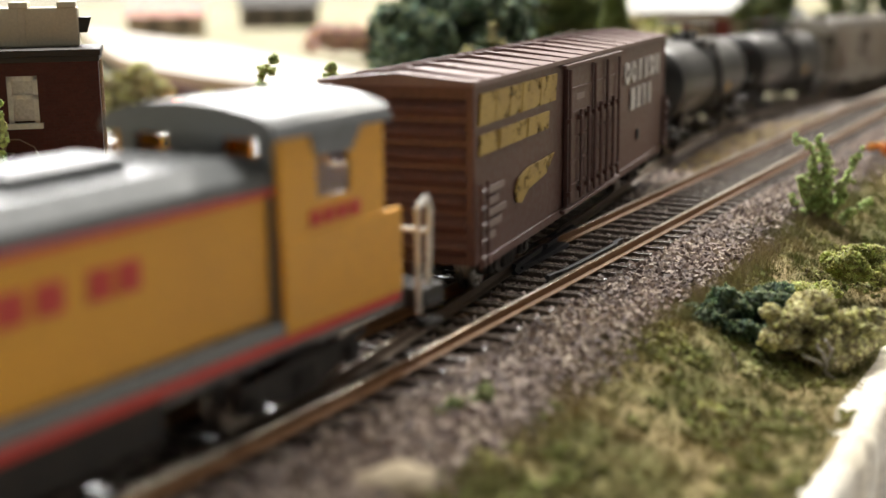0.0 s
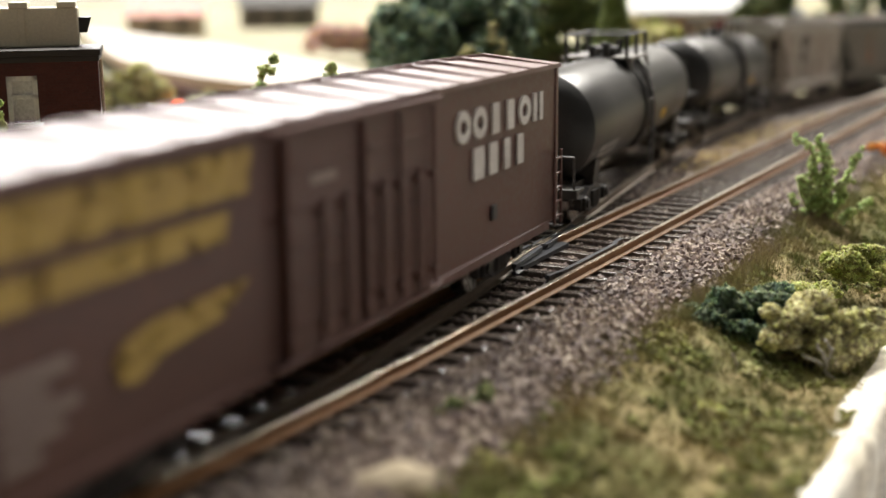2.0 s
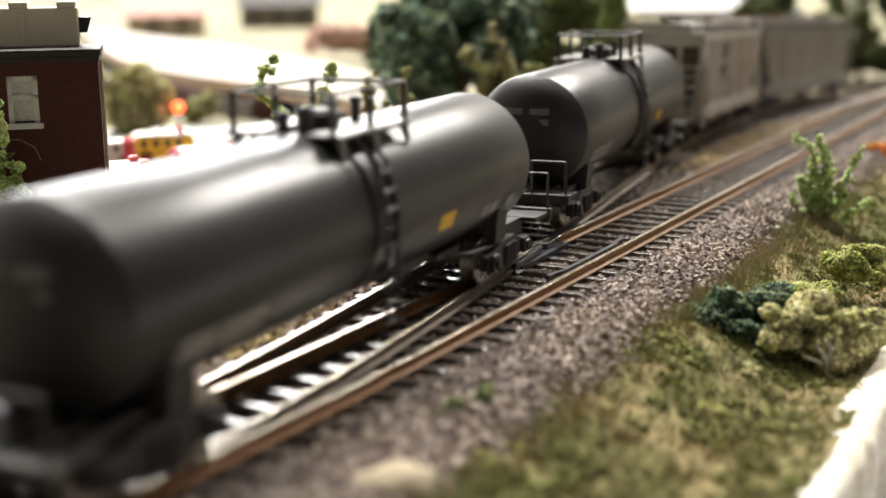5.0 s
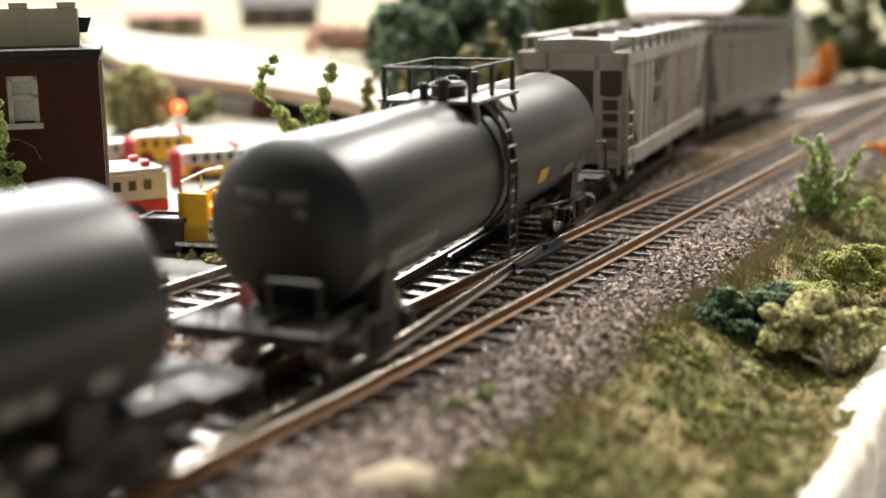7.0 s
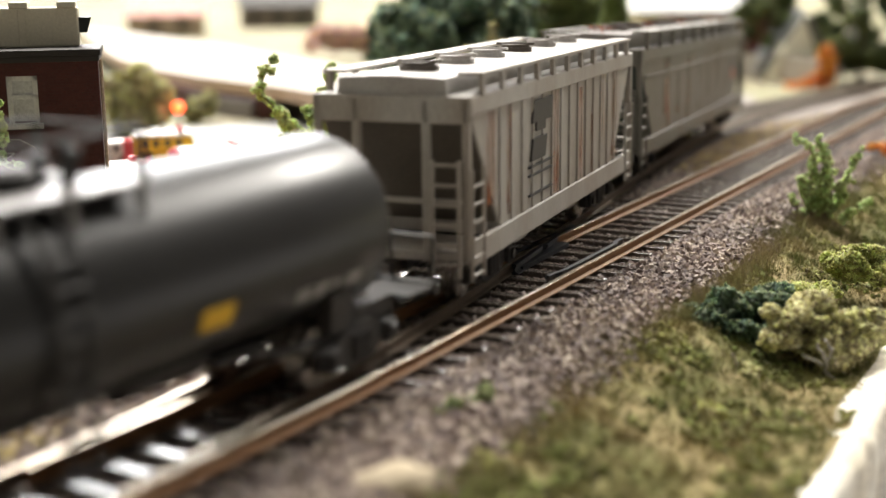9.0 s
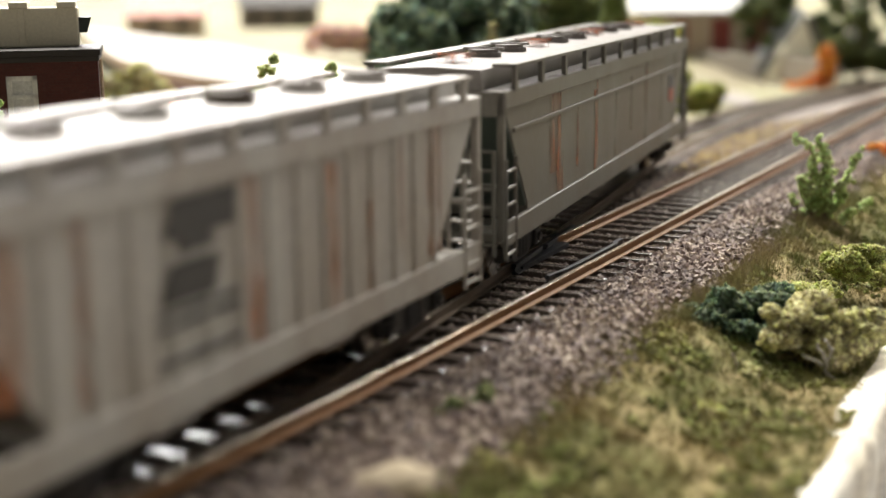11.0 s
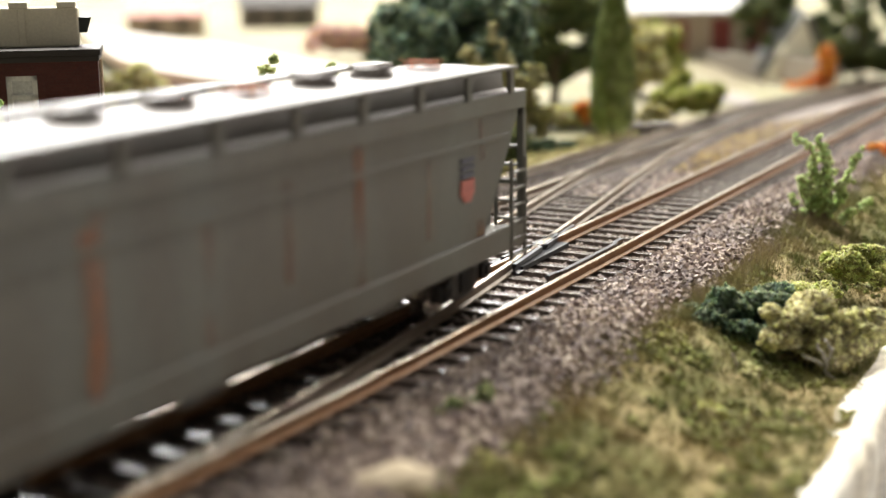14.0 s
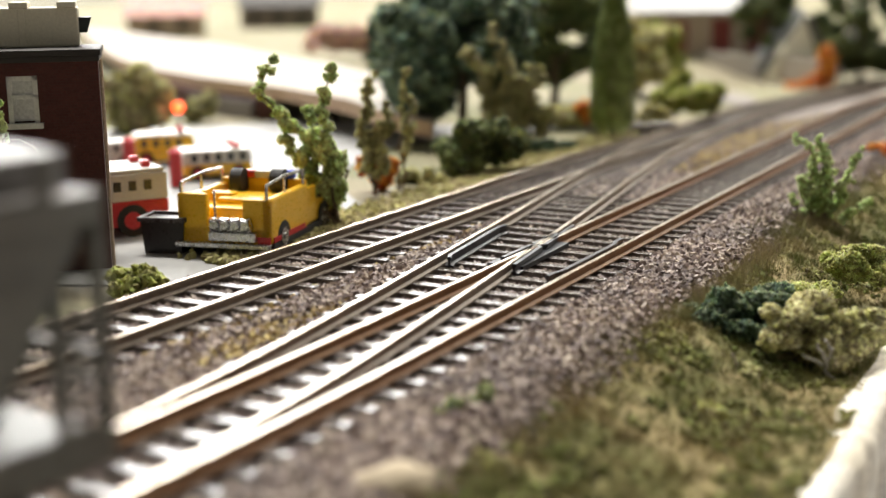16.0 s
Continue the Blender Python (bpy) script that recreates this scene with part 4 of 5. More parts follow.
# ---- locomotive ----
LOCO_YELLOW = mat("loco_yellow", (0.74, 0.36, 0.022), 0.45, var=0.12, second=(0.62, 0.3, 0.03), scale=30, bump=0.06)
LOCO_GREY = mat("loco_grey", (0.17, 0.18, 0.185), 0.3, var=0.1, scale=40, bump=0.05)
LOCO_RED = mat("loco_red", (0.58, 0.05, 0.035), 0.5, var=0.15)
PANE = glass("cab_glass", (0.75, 0.78, 0.75))
LL = 190.0
loco = car("diesel_locomotive", "yellow and grey diesel switcher with red stripes", "locomotive", 9.0, LL, 42, 28.0, True, group="")
h = LL / 2
bm = B()
box(bm, -h + 16, -h + 140, -14.6, 14.6, 16.5, 36.5, 0.6)
part("long_hood", bm, LOCO_YELLOW, loco, "yellow hood side")
bm = B()
prism(bm, [(-14.9, 36.3), (14.9, 36.3), (14.4, 38.4), (10.5, 41.0), (-10.5, 41.0), (-14.4, 38.4)], "x", -h + 15, -h + 141)
for x in (36, 62, 88):
    rod(bm, (-h + x, 0, 40.8), (-h + x, 0, 42.4), 8.5, 24)
    rod(bm, (-h + x, 0, 42.4), (-h + x, 0, 42.9), 2.0, 12)
box(bm, -h + 102, -h + 122, -5, 5, 40.8, 43.0, 0.5)
part("hood_roof", bm, LOCO_GREY, loco, "grey hood roof with round fans")
bm = B()
box(bm, -h + 15.5, -h + 141, -15.05, 15.05, 35.4, 36.4)
box(bm, -h + 2, h - 17, -16.4, 16.4, 12.4, 14.0, 0.2)
part("red_stripe", bm, LOCO_RED, loco, "red stripe along the sill")
bm = B()
box(bm, -h + 2, h - 20, -16.2, 16.2, 14.0, 16.4, 0.3)
box(bm, -h + 2, h - 2, -12, 12, 9, 12.4)
part("walkway", bm, LOCO_GREY, loco)
bm = B()
prism(bm, [(-12, 2.5), (12, 2.5), (14.5, 6), (14.5, 12), (-14.5, 12), (-14.5, 6)], "x", -h + 74, -h + 116)
part("fuel_tank", bm, TRUCK_BLACK, loco)
bm = B()
for i, (a, b) in enumerate(((74, 79), (80.5, 85), (86, 88), (89.5, 94), (95.5, 100), (104, 108), (109, 113))):
    panel(bm, -h + a, -h + b, 27.5, 31.5, -14.5, 0.35)
for a, b in ((148, 150.5), (151.5, 154), (155, 157.5), (158.5, 161)):
    panel(bm, -h + a, -h + b, 29.5, 31.8, -16.2, 0.35)
pieces("red_lettering", "letter_block", bm, LOCO_RED, loco, "red painted blocks of lettering")
# cab with window openings
c0, c1 = -h + 141, -h + 168.5
bm = B()
box(bm, c0, c1 + 5, -16.5, -15.2, 14.0, 28.5, 0.3)
box(bm, c0, c1, -16.2, -15.2, 28.0, 33.5)
box(bm, c0, c1, 15.2, 16.2, 16.4, 33.5)
for s in (-1, 1):
    y0, y1 = sorted((s * 15.2, s * 16.2))
    for a, b in ((c0, c0 + 9), (c0 + 18, c1)):
        box(bm, a, b, y0, y1, 33.5, 44)
    box(bm, c0 + 9, c0 + 18, y0, y1, 42.2, 44)
box(bm, c0 + 10, c1 + 5, -13, 13, 16.4, 28.0, 0.8)
box(bm, c1 - 1, c1, -15.2, 15.2, 16.4, 36)
box(bm, c1 - 1, c1, -15.2, -11, 36, 44)
box(bm, c1 - 1, c1, 11, 15.2, 36, 44)
box(bm, c1 - 1, c1, -5, 5, 36, 44)
pieces("cab", "cab_panel", bm, LOCO_YELLOW, loco, "yellow cab with open windows")
bm = B()
box(bm, c0, c0 + 1, -15.2, 15.2, 16.4, 38)
for a, b in ((-15.2, -12), (-5.5, 5.5), (12, 15.2)):
    box(bm, c0, c0 + 1, a, b, 38, 44.5)
box(bm, c0 + 0.1, c0 + 0.9, -15, 15, 36, 39.0)
box(bm, c0, c0 + 1, -15.2, 15.2, 43.4, 46)
part("cab_front", bm, LOCO_GREY, loco)
bm = B()
arc = [(16.9 * math.sin(math.radians(a)), 44.0 + 4.6 * (math.cos(math.radians(a * 0.9)))) for a in range(-90, 91, 15)]
prism(bm, [(17.2, 43.6), (-17.2, 43.6)] + arc, "x", c0 - 2, c1 + 1.5)
prism(bm, [(c0 + 7, 43.7), (c0 + 21, 43.7), (c0 + 18, 40.0), (c0 + 9, 40.0)], "y", -16.6, -16.25)
part("cab_roof", bm, LOCO_GREY, loco, "grey arched cab roof", smooth=False)
bm = B()
box(bm, c0 + 9, c0 + 18, -15.9, -15.6, 33.5, 42.2)
p = part("cab_window", bm, PANE, loco, "clear side window")
p.visible_shadow = False
bm = B()
wire(bm, [(h - 10, -15.5, 8), (h - 10, -15.5, 27), (h - 7, -15.5, 28.5), (h - 5.0, -15.0, 26), (h - 4.5, -14, 9)], 0.6)
wire(bm, [(h - 10, 15.5, 8), (h - 10, 15.5, 27), (h - 7, 15.5, 28.5), (h - 5.0, 15.0, 26), (h - 4.5, 14, 9)], 0.6)
wire(bm, [(h - 5, -14, 22), (h - 5, -3, 22), (h - 5, -3, 14)], 0.5)
part("end_handrail", bm, mat("handrail_white", (0.6, 0.6, 0.56), 0.5), loco, "off-white bent handrail")
bm = B()
box(bm, h - 9, h - 2, -16, 16, 8.5, 12.4, 0.3)
for z in (5, 9):
    box(bm, h - 9, h - 3, -16.5, -13, z, z + 0.8)
part("end_steps", bm, TRUCK_BLACK, loco)


# ---- how the train runs ----
def spot(s):
    u = float(np.interp(s, DS, DU))
    return u, float(np.interp(u, DU, DW))


def tangent(s):
    a, b = spot(s - 4), spot(s + 4)
    return math.degrees(math.atan2(b[1] - a[1], b[0] - a[0]))


def motions():
    times = [i * 0.5 for i in range(33)]
    spins = [i * 0.1 for i in range(161)]
    for ob, trucks, s0, L, bog in MOVERS:
        rows, turns = [], ([], [])
        for t in times:
            s = s0 - SPEED * t
            a, b = spot(s + bog), spot(s + L - bog)
            u, w = (a[0] + b[0]) / 2, (a[1] + b[1]) / 2
            hd = math.degrees(math.atan2(b[1] - a[1], b[0] - a[0]))
            x, y = tk(u, w)
            ga, gb = grade(a[0]), grade(b[0])
            rows.append((t, at(x, y, (ga + gb) / 2, HEADING - hd, 0, -math.degrees(math.atan2(gb - ga, b[0] - a[0])))))
            for k, q in enumerate((s + bog, s + L - bog)):
                turns[k].append((t, pose(trucks[k][0].location[0], 0, 0, 0, 0, hd - tangent(q))))
        walk(ob, rows)
        for k in (0, 1):
            walk(trucks[k][0], turns[k])
            for ws_ in trucks[k][1]:
                x = ws_.location[0]
                walk(ws_, [(t, pose(x, 0, WHEEL_R * MM, 0, -math.degrees(SPEED * t / WHEEL_R), 0)) for t in spins])
# ---- scenery: foliage helpers ----
ICO = None
_b = bmesh.new()
bmesh.ops.create_icosphere(_b, subdivisions=1, radius=0.5)
ICO = np.array([v.co[:] for v in _b.verts])
_b.faces.ensure_lookup_table()
ICO_F = np.array([[v.index for v in f.verts] for f in _b.faces])
_b.free()


def leaf_mat(name, dark, light, scale=150):
    m = mat(name, dark, 0.85, var=0.35, rnd=0.55, island=True, second=light, scale=scale, fine=2500, mix=0.9, bump=0.3, spec=0.2)
    bs = m.node_tree.nodes["Principled BSDF"]
    bs.inputs["Subsurface Weight"].default_value, bs.inputs["Subsurface Scale"].default_value = 0.45, 0.0012
    bs.inputs["Subsurface Radius"].default_value = (1.0, 1.0, 0.5)
    return m


LEAF_PINE = leaf_mat("pine_green_foam", (0.03, 0.055, 0.034), (0.085, 0.12, 0.075))
LEAF_TREE = leaf_mat("blue_green_foam", (0.055, 0.095, 0.068), (0.18, 0.235, 0.16))
LEAF_DARK = leaf_mat("dark_green_foam", (0.05, 0.065, 0.025), (0.12, 0.14, 0.055))
LEAF_OLIVE = leaf_mat("olive_foam", (0.3, 0.28, 0.12), (0.52, 0.47, 0.25))
LEAF_MOSS = leaf_mat("moss_foam", (0.18, 0.195, 0.045), (0.38, 0.385, 0.12))
LEAF_FRESH = leaf_mat("fresh_green_foam", (0.28, 0.38, 0.12), (0.56, 0.66, 0.28))
LEAF_SAGE = leaf_mat("sage_foam", (0.22, 0.21, 0.1), (0.38, 0.35, 0.18))
LEAF_RUST = leaf_mat("orange_foam", (0.45, 0.1, 0.02), (0.6, 0.2, 0.04))
LEAF_PINK = leaf_mat("pink_foam", (0.5, 0.28, 0.26), (0.65, 0.45, 0.4))
STEM = mat("brown_stem", (0.1, 0.07, 0.04), 0.8, var=0.3)
PALE_STEM = mat("dead_wood", (0.42, 0.39, 0.34), 0.8, var=0.2)


def foam(name, blobs, count, size, material, parent=None, shell=0.55):
    """Many small crumbs gathered in lumps: blobs are (x, y, z, rx, ry, rz)."""
    blobs = np.array(blobs, float)
    lumps = []
    for b in blobs:
        for _ in range(9):
            d = rng.normal(size=3)
            d /= np.linalg.norm(d)
            k = rng.uniform(0.32, 0.58)
            lumps.append([*(b[:3] + d * b[3:] * rng.uniform(0.5, 0.85)), *(b[3:] * k)])
    blobs = np.array(lumps)
    vol = blobs[:, 3] * blobs[:, 4] + blobs[:, 5] ** 2
    pick = rng.choice(len(blobs), count, p=vol / vol.sum())
    d = rng.normal(size=(count, 3))
    d /= np.linalg.norm(d, axis=1, keepdims=True)
    r = shell + (1 - shell) * rng.random((count, 1)) ** 0.7
    lump = 1 + 0.18 * np.sin(d[:, :1] * 5 + pick[:, None]) * np.sin(d[:, 1:2] * 6 + 2 * pick[:, None]) + 0.1 * np.sin(d[:, 2:] * 11)
    pos = blobs[pick, :3] + d * blobs[pick, 3:] * r * lump
    v, f = scatter(pos, rng.uniform(size[0], size[1], count), CUBE, CUBE_F, 0.3)
    return bulk(name, v, f, material, parent)


def branch(bm, a, b, r0, r1, bends=4, wob=0.08):
    a, b = Vector(a), Vector(b)
    ln = (b - a).length
    pts = [a.lerp(b, i / bends) + Vector(rng.normal(0, wob * ln * (0 < i < bends), 3)) for i in range(bends + 1)]
    for i in range(bends):
        k0, k1 = r0 + (r1 - r0) * i / bends, r0 + (r1 - r0) * (i + 1) / bends
        rod(bm, pts[i], pts[i + 1], k0, 6, k1)
    return pts


def tree(name, label, x, y, z, height, spread, material, crumbs, size, lumps=26, low=0.3, group=""):
    """Trunk with limbs and a lumpy crown of many crumbs."""
    ob = thing(name, label, "tree", at(x, y, z), group)
    bm = B()
    branch(bm, (0, 0, -1), (0, 0, height * 0.75), height * 0.035, height * 0.012, 5, 0.02)
    blobs = []
    for i in range(lumps):
        a = rng.uniform(0, 2 * math.pi)
        k = rng.uniform(low, 1.0)
        rr = spread * math.sqrt(max(0.05, 1 - ((k - 0.55) / 0.5) ** 2)) * rng.uniform(0.45, 0.85)
        p = (math.cos(a) * rr, math.sin(a) * rr, height * k * 0.95)
        s = spread * rng.uniform(0.2, 0.36)
        blobs.append((*p, s, s, s * 0.8))
        if i < 12:
            branch(bm, (0, 0, p[2] * 0.6), p, height * 0.012, height * 0.004, 3)
    part("trunk", bm, STEM, ob)
    foam("crown", blobs, crumbs, size, material, ob, 0.7)
    return ob


def bush(name, label, blobs, crumbs, size, material, category="bush", group="", stems=()):
    c = np.mean([b[:3] for b in blobs], 0)
    base = min(b[2] - b[5] for b in blobs)
    ob = thing(name, label, category, at(c[0], c[1], base), group)
    foam("foliage", [(b[0] - c[0], b[1] - c[1], b[2] - base, *b[3:]) for b in blobs], crumbs, size, material, ob, 0.45)
    for pts in stems:
        bm = B()
        for a, b in zip(pts, pts[1:]):
            branch(bm, np.array(a) - (c[0], c[1], base), np.array(b) - (c[0], c[1], base), 0.45, 0.3, 3)
        part("dead_twig", bm, PALE_STEM, ob, "pale bare twig")
    return ob


def twig_plant(name, label, base, tips, material, crumbs, size, fat=1.4, group="", start=0.35):
    """Thin stems with small lumps of leaf strung along them."""
    ob = thing(name, label, "plant", at(*base), group)
    bm = B()
    blobs = []
    for tip in tips:
        t = (tip[0] - base[0], tip[1] - base[1], tip[2] - base[2])
        pts = branch(bm, (0, 0, -0.5), t, 0.5, 0.18, 6, 0.05)
        for i in range(24):
            k = start + (1 - start) * i / 23
            j = min(int(k * 6), 5)
            p = Vector(pts[j]).lerp(Vector(pts[j + 1]), k * 6 - j) + Vector(rng.normal(0, fat * 0.4, 3))
            s = fat * rng.uniform(0.45, 1.0) * (1.15 - 0.5 * k)
            blobs.append((*p, s, s, s))
    part("stem", bm, STEM, ob)
    foam("leaves", blobs, crumbs, size, material, ob, 0.3)
    return ob


# ---- plants on the slope in front ----
bush("bush", "dark green foam bush on the grass", [(57, 267, -9, 5.5, 5, 5), (63, 269, -6.5, 7, 5, 5.2), (70, 271, -6, 5.5, 5, 5), (75, 274, -4.5, 4, 4, 3.4), (60, 264, -12, 6.5, 5, 4), (66, 265, -11.5, 7.5, 5, 5), (72, 267, -10, 6, 5, 5)], 16000, (0.4, 1.0), LEAF_PINE, group="low bushes",
     stems=[[(56.5, 262, -14.5), (56, 262, -9), (57, 262, -7)], [(58, 245, -16.5), (59, 246, -11), (58, 246, -8.5)], [(59, 245.5, -13), (56, 246, -12), (53, 246, -14)]])
bush("bush", "olive foam bush with pale bare twigs", [(72, 259, -4.5, 5, 5, 4), (77, 260, -6, 6.5, 6, 5.5), (84, 262, -6.5, 6, 5, 5), (90, 263, -9, 5, 5, 4), (82, 257, -11, 6, 5, 4), (71, 257, -9, 4, 4, 3.5)], 20000, (0.35, 0.95), LEAF_OLIVE, group="low bushes",
     stems=[[(79.5, 251, -15.5), (78, 251, -11.5), (76.5, 251, -8.2)], [(78.5, 251, -12), (79.5, 250.5, -9.5), (78, 250.5, -7.5)], [(78, 251, -13), (74, 252, -11)], [(79.5, 251, -15.5), (82, 250, -17)]])
bush("bush", "thick moss-green clump by the layout's edge", [(98, 308, -4, 4.5, 5, 4), (104, 309, -4.5, 6, 5, 3.6), (110, 310, -5.5, 5, 5, 3.2), (101, 306, -6.5, 5, 4, 2.8), (107, 306, -7, 5, 4, 2.5)], 14000, (0.35, 0.95), LEAF_MOSS, group="low bushes")
bush("bush", "flat moss-green patch between bushes", [(86, 297, -9.5, 5, 5, 2.2), (92, 300, -9.5, 5, 4, 2.0), (80, 290, -10, 4, 4, 1.8)], 4500, (0.35, 0.9), LEAF_MOSS, group="low bushes")
bush("bush", "small moss-green tuft on the grass", [(93, 272, -10.5, 3, 3, 2)], 500, (0.6, 1.2), LEAF_MOSS, group="low bushes")
bush("bush", "small olive clump with a dead twig", [(61, 247, -13.5, 3, 3, 2.4), (55, 243, -15, 4, 3, 1.8), (49, 240, -14.5, 4, 3, 1.8)], 3000, (0.35, 0.9), LEAF_OLIVE, group="low bushes")
bush("bush", "low grass-green tuft on the slope", [(42, 232, -12.5, 6, 5, 2.0), (48, 226, -14, 6, 5, 2.0), (36, 224, -12, 5, 4, 1.5)], 4000, (0.35, 0.85), LEAF_MOSS, group="low bushes")
bush("bush", "orange tuft beside the grass", [(171, 492, -4, 6, 5, 4)], 700, (0.8, 1.6), LEAF_RUST, group="orange bushes")
twig_plant("weed", "fresh green branching weed on the slope", (111, 372, -10), [(102.5, 368, 20), (107.5, 368, 12), (109.8, 368, 18.5), (112, 368, 15), (115, 369, 9), (122, 368, 15), (120, 369, 6), (126, 369, 0), (105, 370, 6), (103, 370, 1)], LEAF_FRESH, 9000, (0.35, 0.8), 1.25)

# rough tan chunk at the foot of the ballast
bm = B()
bmesh.ops.create_icosphere(bm, subdivisions=3, radius=1)
for v in bm.verts:
    k = 1 + 0.16 * noise.noise(v.co * 2.1) + 0.05 * noise.noise(v.co * 7)
    v.co = Vector((v.co.x * 9.0 * k, v.co.y * 5.0 * k, v.co.z * 5.2 * k))
rock = part("rock", bm, mat("tan_rock", (0.42, 0.35, 0.25), 0.9, var=0.2, second=(0.3, 0.24, 0.15), scale=120), None, smooth=True)
rock.matrix_world = at(-9.5, 170, -7.0, 24, 0, -13)
tagged(rock, "pale tan rock lying in the grass", "rock")
bush("bush", "dark dry tuft at the foot of the ballast", [(2, 198, -4.5, 3.0, 3, 2.5), (6, 204, -4.0, 2.5, 3, 2.8)], 1200, (0.5, 1.1), LEAF_DARK, group="low bushes")

# ---- plants beyond the tracks ----
twig_plant("sapling", "green sapling with knobbly leaves by the track", (-29.3, 364.3, -5.5), [(-48, 364, 42.5), (-45, 366, 22), (-38, 364, 30), (-41, 365, 16), (-35, 364, 20), (-30.4, 364, 42), (-32, 366, 16)], LEAF_FRESH, 14000, (0.4, 1.05), 2.1, "saplings", 0.4)
twig_plant("sapling", "thin olive sapling with orange leaves below", (-22.5, 420, -6), [(-23.5, 418, 34), (-18, 420, 24), (-21, 420, 18), (-26, 421, 14)], LEAF_SAGE, 5000, (0.5, 1.1), 1.9, "saplings", 0.4)
twig_plant("sapling", "thin pale olive sapling", (-15, 432, -6), [(-11, 430, 36), (-13, 431, 22)], LEAF_SAGE, 1800, (0.5, 1.1), 1.4, "saplings", 0.45)
bush("bush", "orange leafy tuft under a sapling", [(-26, 430, 4, 2.2, 2, 5), (-18, 430, 3, 3.5, 3, 4.5), (-21, 429, -2, 3, 3, 3)], 700, (0.8, 1.5), LEAF_RUST, group="orange bushes")
twig_plant("sapling", "sage-coloured shrub with forked branches", (36, 535, -6), [(20.6, 520, 45), (10, 520, 36), (39, 520, 27), (26, 522, 30), (16, 522, 28), (31, 524, 18), (44, 526, 12)], LEAF_SAGE, 8000, (0.7, 1.5), 3.0, "saplings", 0.5)
bush("bush", "round dark green bush beyond the tracks", [(3, 458, 2, 9, 8, 7), (10, 460, 6, 9, 8, 8), (22, 464, 6, 8, 8, 8), (8, 456, -2, 9, 8, 5)], 3200, (1.2, 2.2), LEAF_DARK, group="far bushes")
bush("bush", "dark low bush at the track side", [(40, 515, -4, 6, 5, 4), (52, 520, -4, 4, 4, 3)], 700, (1.0, 2.0), LEAF_PINE, group="far bushes")
bush("bush", "olive bush near the far tracks", [(118, 650, 3, 10, 9, 8), (131, 652, 2, 11, 9, 8), (124, 655, 8, 8, 8, 7)], 2200, (1.4, 2.6), LEAF_MOSS, group="far bushes")
bush("bush", "olive bush behind the street", [(-148, 602, 4, 12, 10, 11), (-146, 600, 16, 12, 10, 12), (-136, 604, 8, 9, 8, 9)], 2600, (1.6, 2.8), LEAF_OLIVE, group="far bushes")
bush("bush", "golden olive tuft before the brick wall", [(-124, 640, 0, 6, 5, 6), (-118, 645, 3, 5, 5, 6)], 900, (1.2, 2.2), LEAF_SAGE, group="far bushes")
bush("bush", "tall orange bush by the far line", [(284, 945, 3, 6.5, 6, 6), (287, 945, -5, 6, 6, 6), (283, 946, -13, 6.5, 6, 6), (276, 946, -17, 7, 6, 4), (264, 946, -19, 8, 6, 3)], 2000, (1.6, 3.0), LEAF_RUST, group="orange bushes")
bush("bush", "pink flowering bushes on the hillside", [(-95, 1085, 10, 20, 14, 12), (-66, 1080, 12, 22, 14, 12)], 1600, (2.5, 4.5), LEAF_PINK, group="far bushes")
bush("bush", "small orange tuft among the trees", [(68, 600, 2, 4, 4, 5)], 300, (1.0, 1.8), LEAF_RUST, group="orange bushes")
bush("bush", "light green bush by the far house", [(130, 800, 26, 16, 12, 14), (136, 804, 12, 14, 12, 12)], 1500, (2.0, 3.4), LEAF_MOSS, group="far bushes")
bush("bush", "green tuft at the foot of the brick house", [(-73, 287, -3, 6, 5, 4), (-67, 289, -4, 4, 4, 3)], 1300, (0.7, 1.4), LEAF_MOSS, group="far bushes")
twig_plant("sapling", "pale green leafy shrub before the brick house", (-108, 304, -6), [(-104, 300, 37), (-101, 300, 24), (-106, 300, 30), (-99.5, 300, 16), (-104, 299, 18)], LEAF_FRESH, 5000, (0.6, 1.3), 2.3, "saplings")
bush("bush", "low olive hedge behind the tracks", [(56, 600, -2, 14, 6, 5), (80, 606, -2, 12, 6, 5), (30, 590, -1, 12, 6, 6), (100, 618, -2, 10, 6, 5)], 3000, (0.9, 2.0), LEAF_OLIVE, group="far bushes")
bush("bush", "small brown-green shrub beside the road", [(-3, 440, -3, 5, 4, 3), (-10, 446, -3.5, 5, 4, 3)], 1200, (0.7, 1.5), LEAF_SAGE, group="far bushes")
tree("tree", "large dark blue-green deciduous tree", 9, 566, -6, 66, 40, LEAF_TREE, 16000, (1.8, 3.6), 34, 0.3, "trees")
tree("tree", "dark green tree behind the larger one", 62, 700, -6, 74, 34, LEAF_DARK, 4600, (2.2, 4.0), 26, 0.2, "trees")
tree("tree", "dark green tree by the far curve", 327, 1000, -21, 92, 37, LEAF_DARK, 4200, (2.2, 4.0), 26, 0.12, "trees")
tree("tree", "dark green tree by the far curve", 381, 988, -21, 98, 42, LEAF_PINE, 3600, (2.2, 4.0), 26, 0.08, "trees")
tree("tree", "dark green tree behind the far houses", 262, 1040, -21, 95, 26, LEAF_DARK, 2400, (2.6, 4.4), 20, 0.35, "trees")
tree("tree", "olive tree behind the larger one", 118, 760, -6, 46, 18, LEAF_OLIVE, 2000, (2.0, 3.6), 18, 0.15, "trees")
tree("tree", "dark green tree on the far side", -20, 690, -6, 60, 20, LEAF_PINE, 2400, (2.2, 3.8), 18, 0.4, "trees")

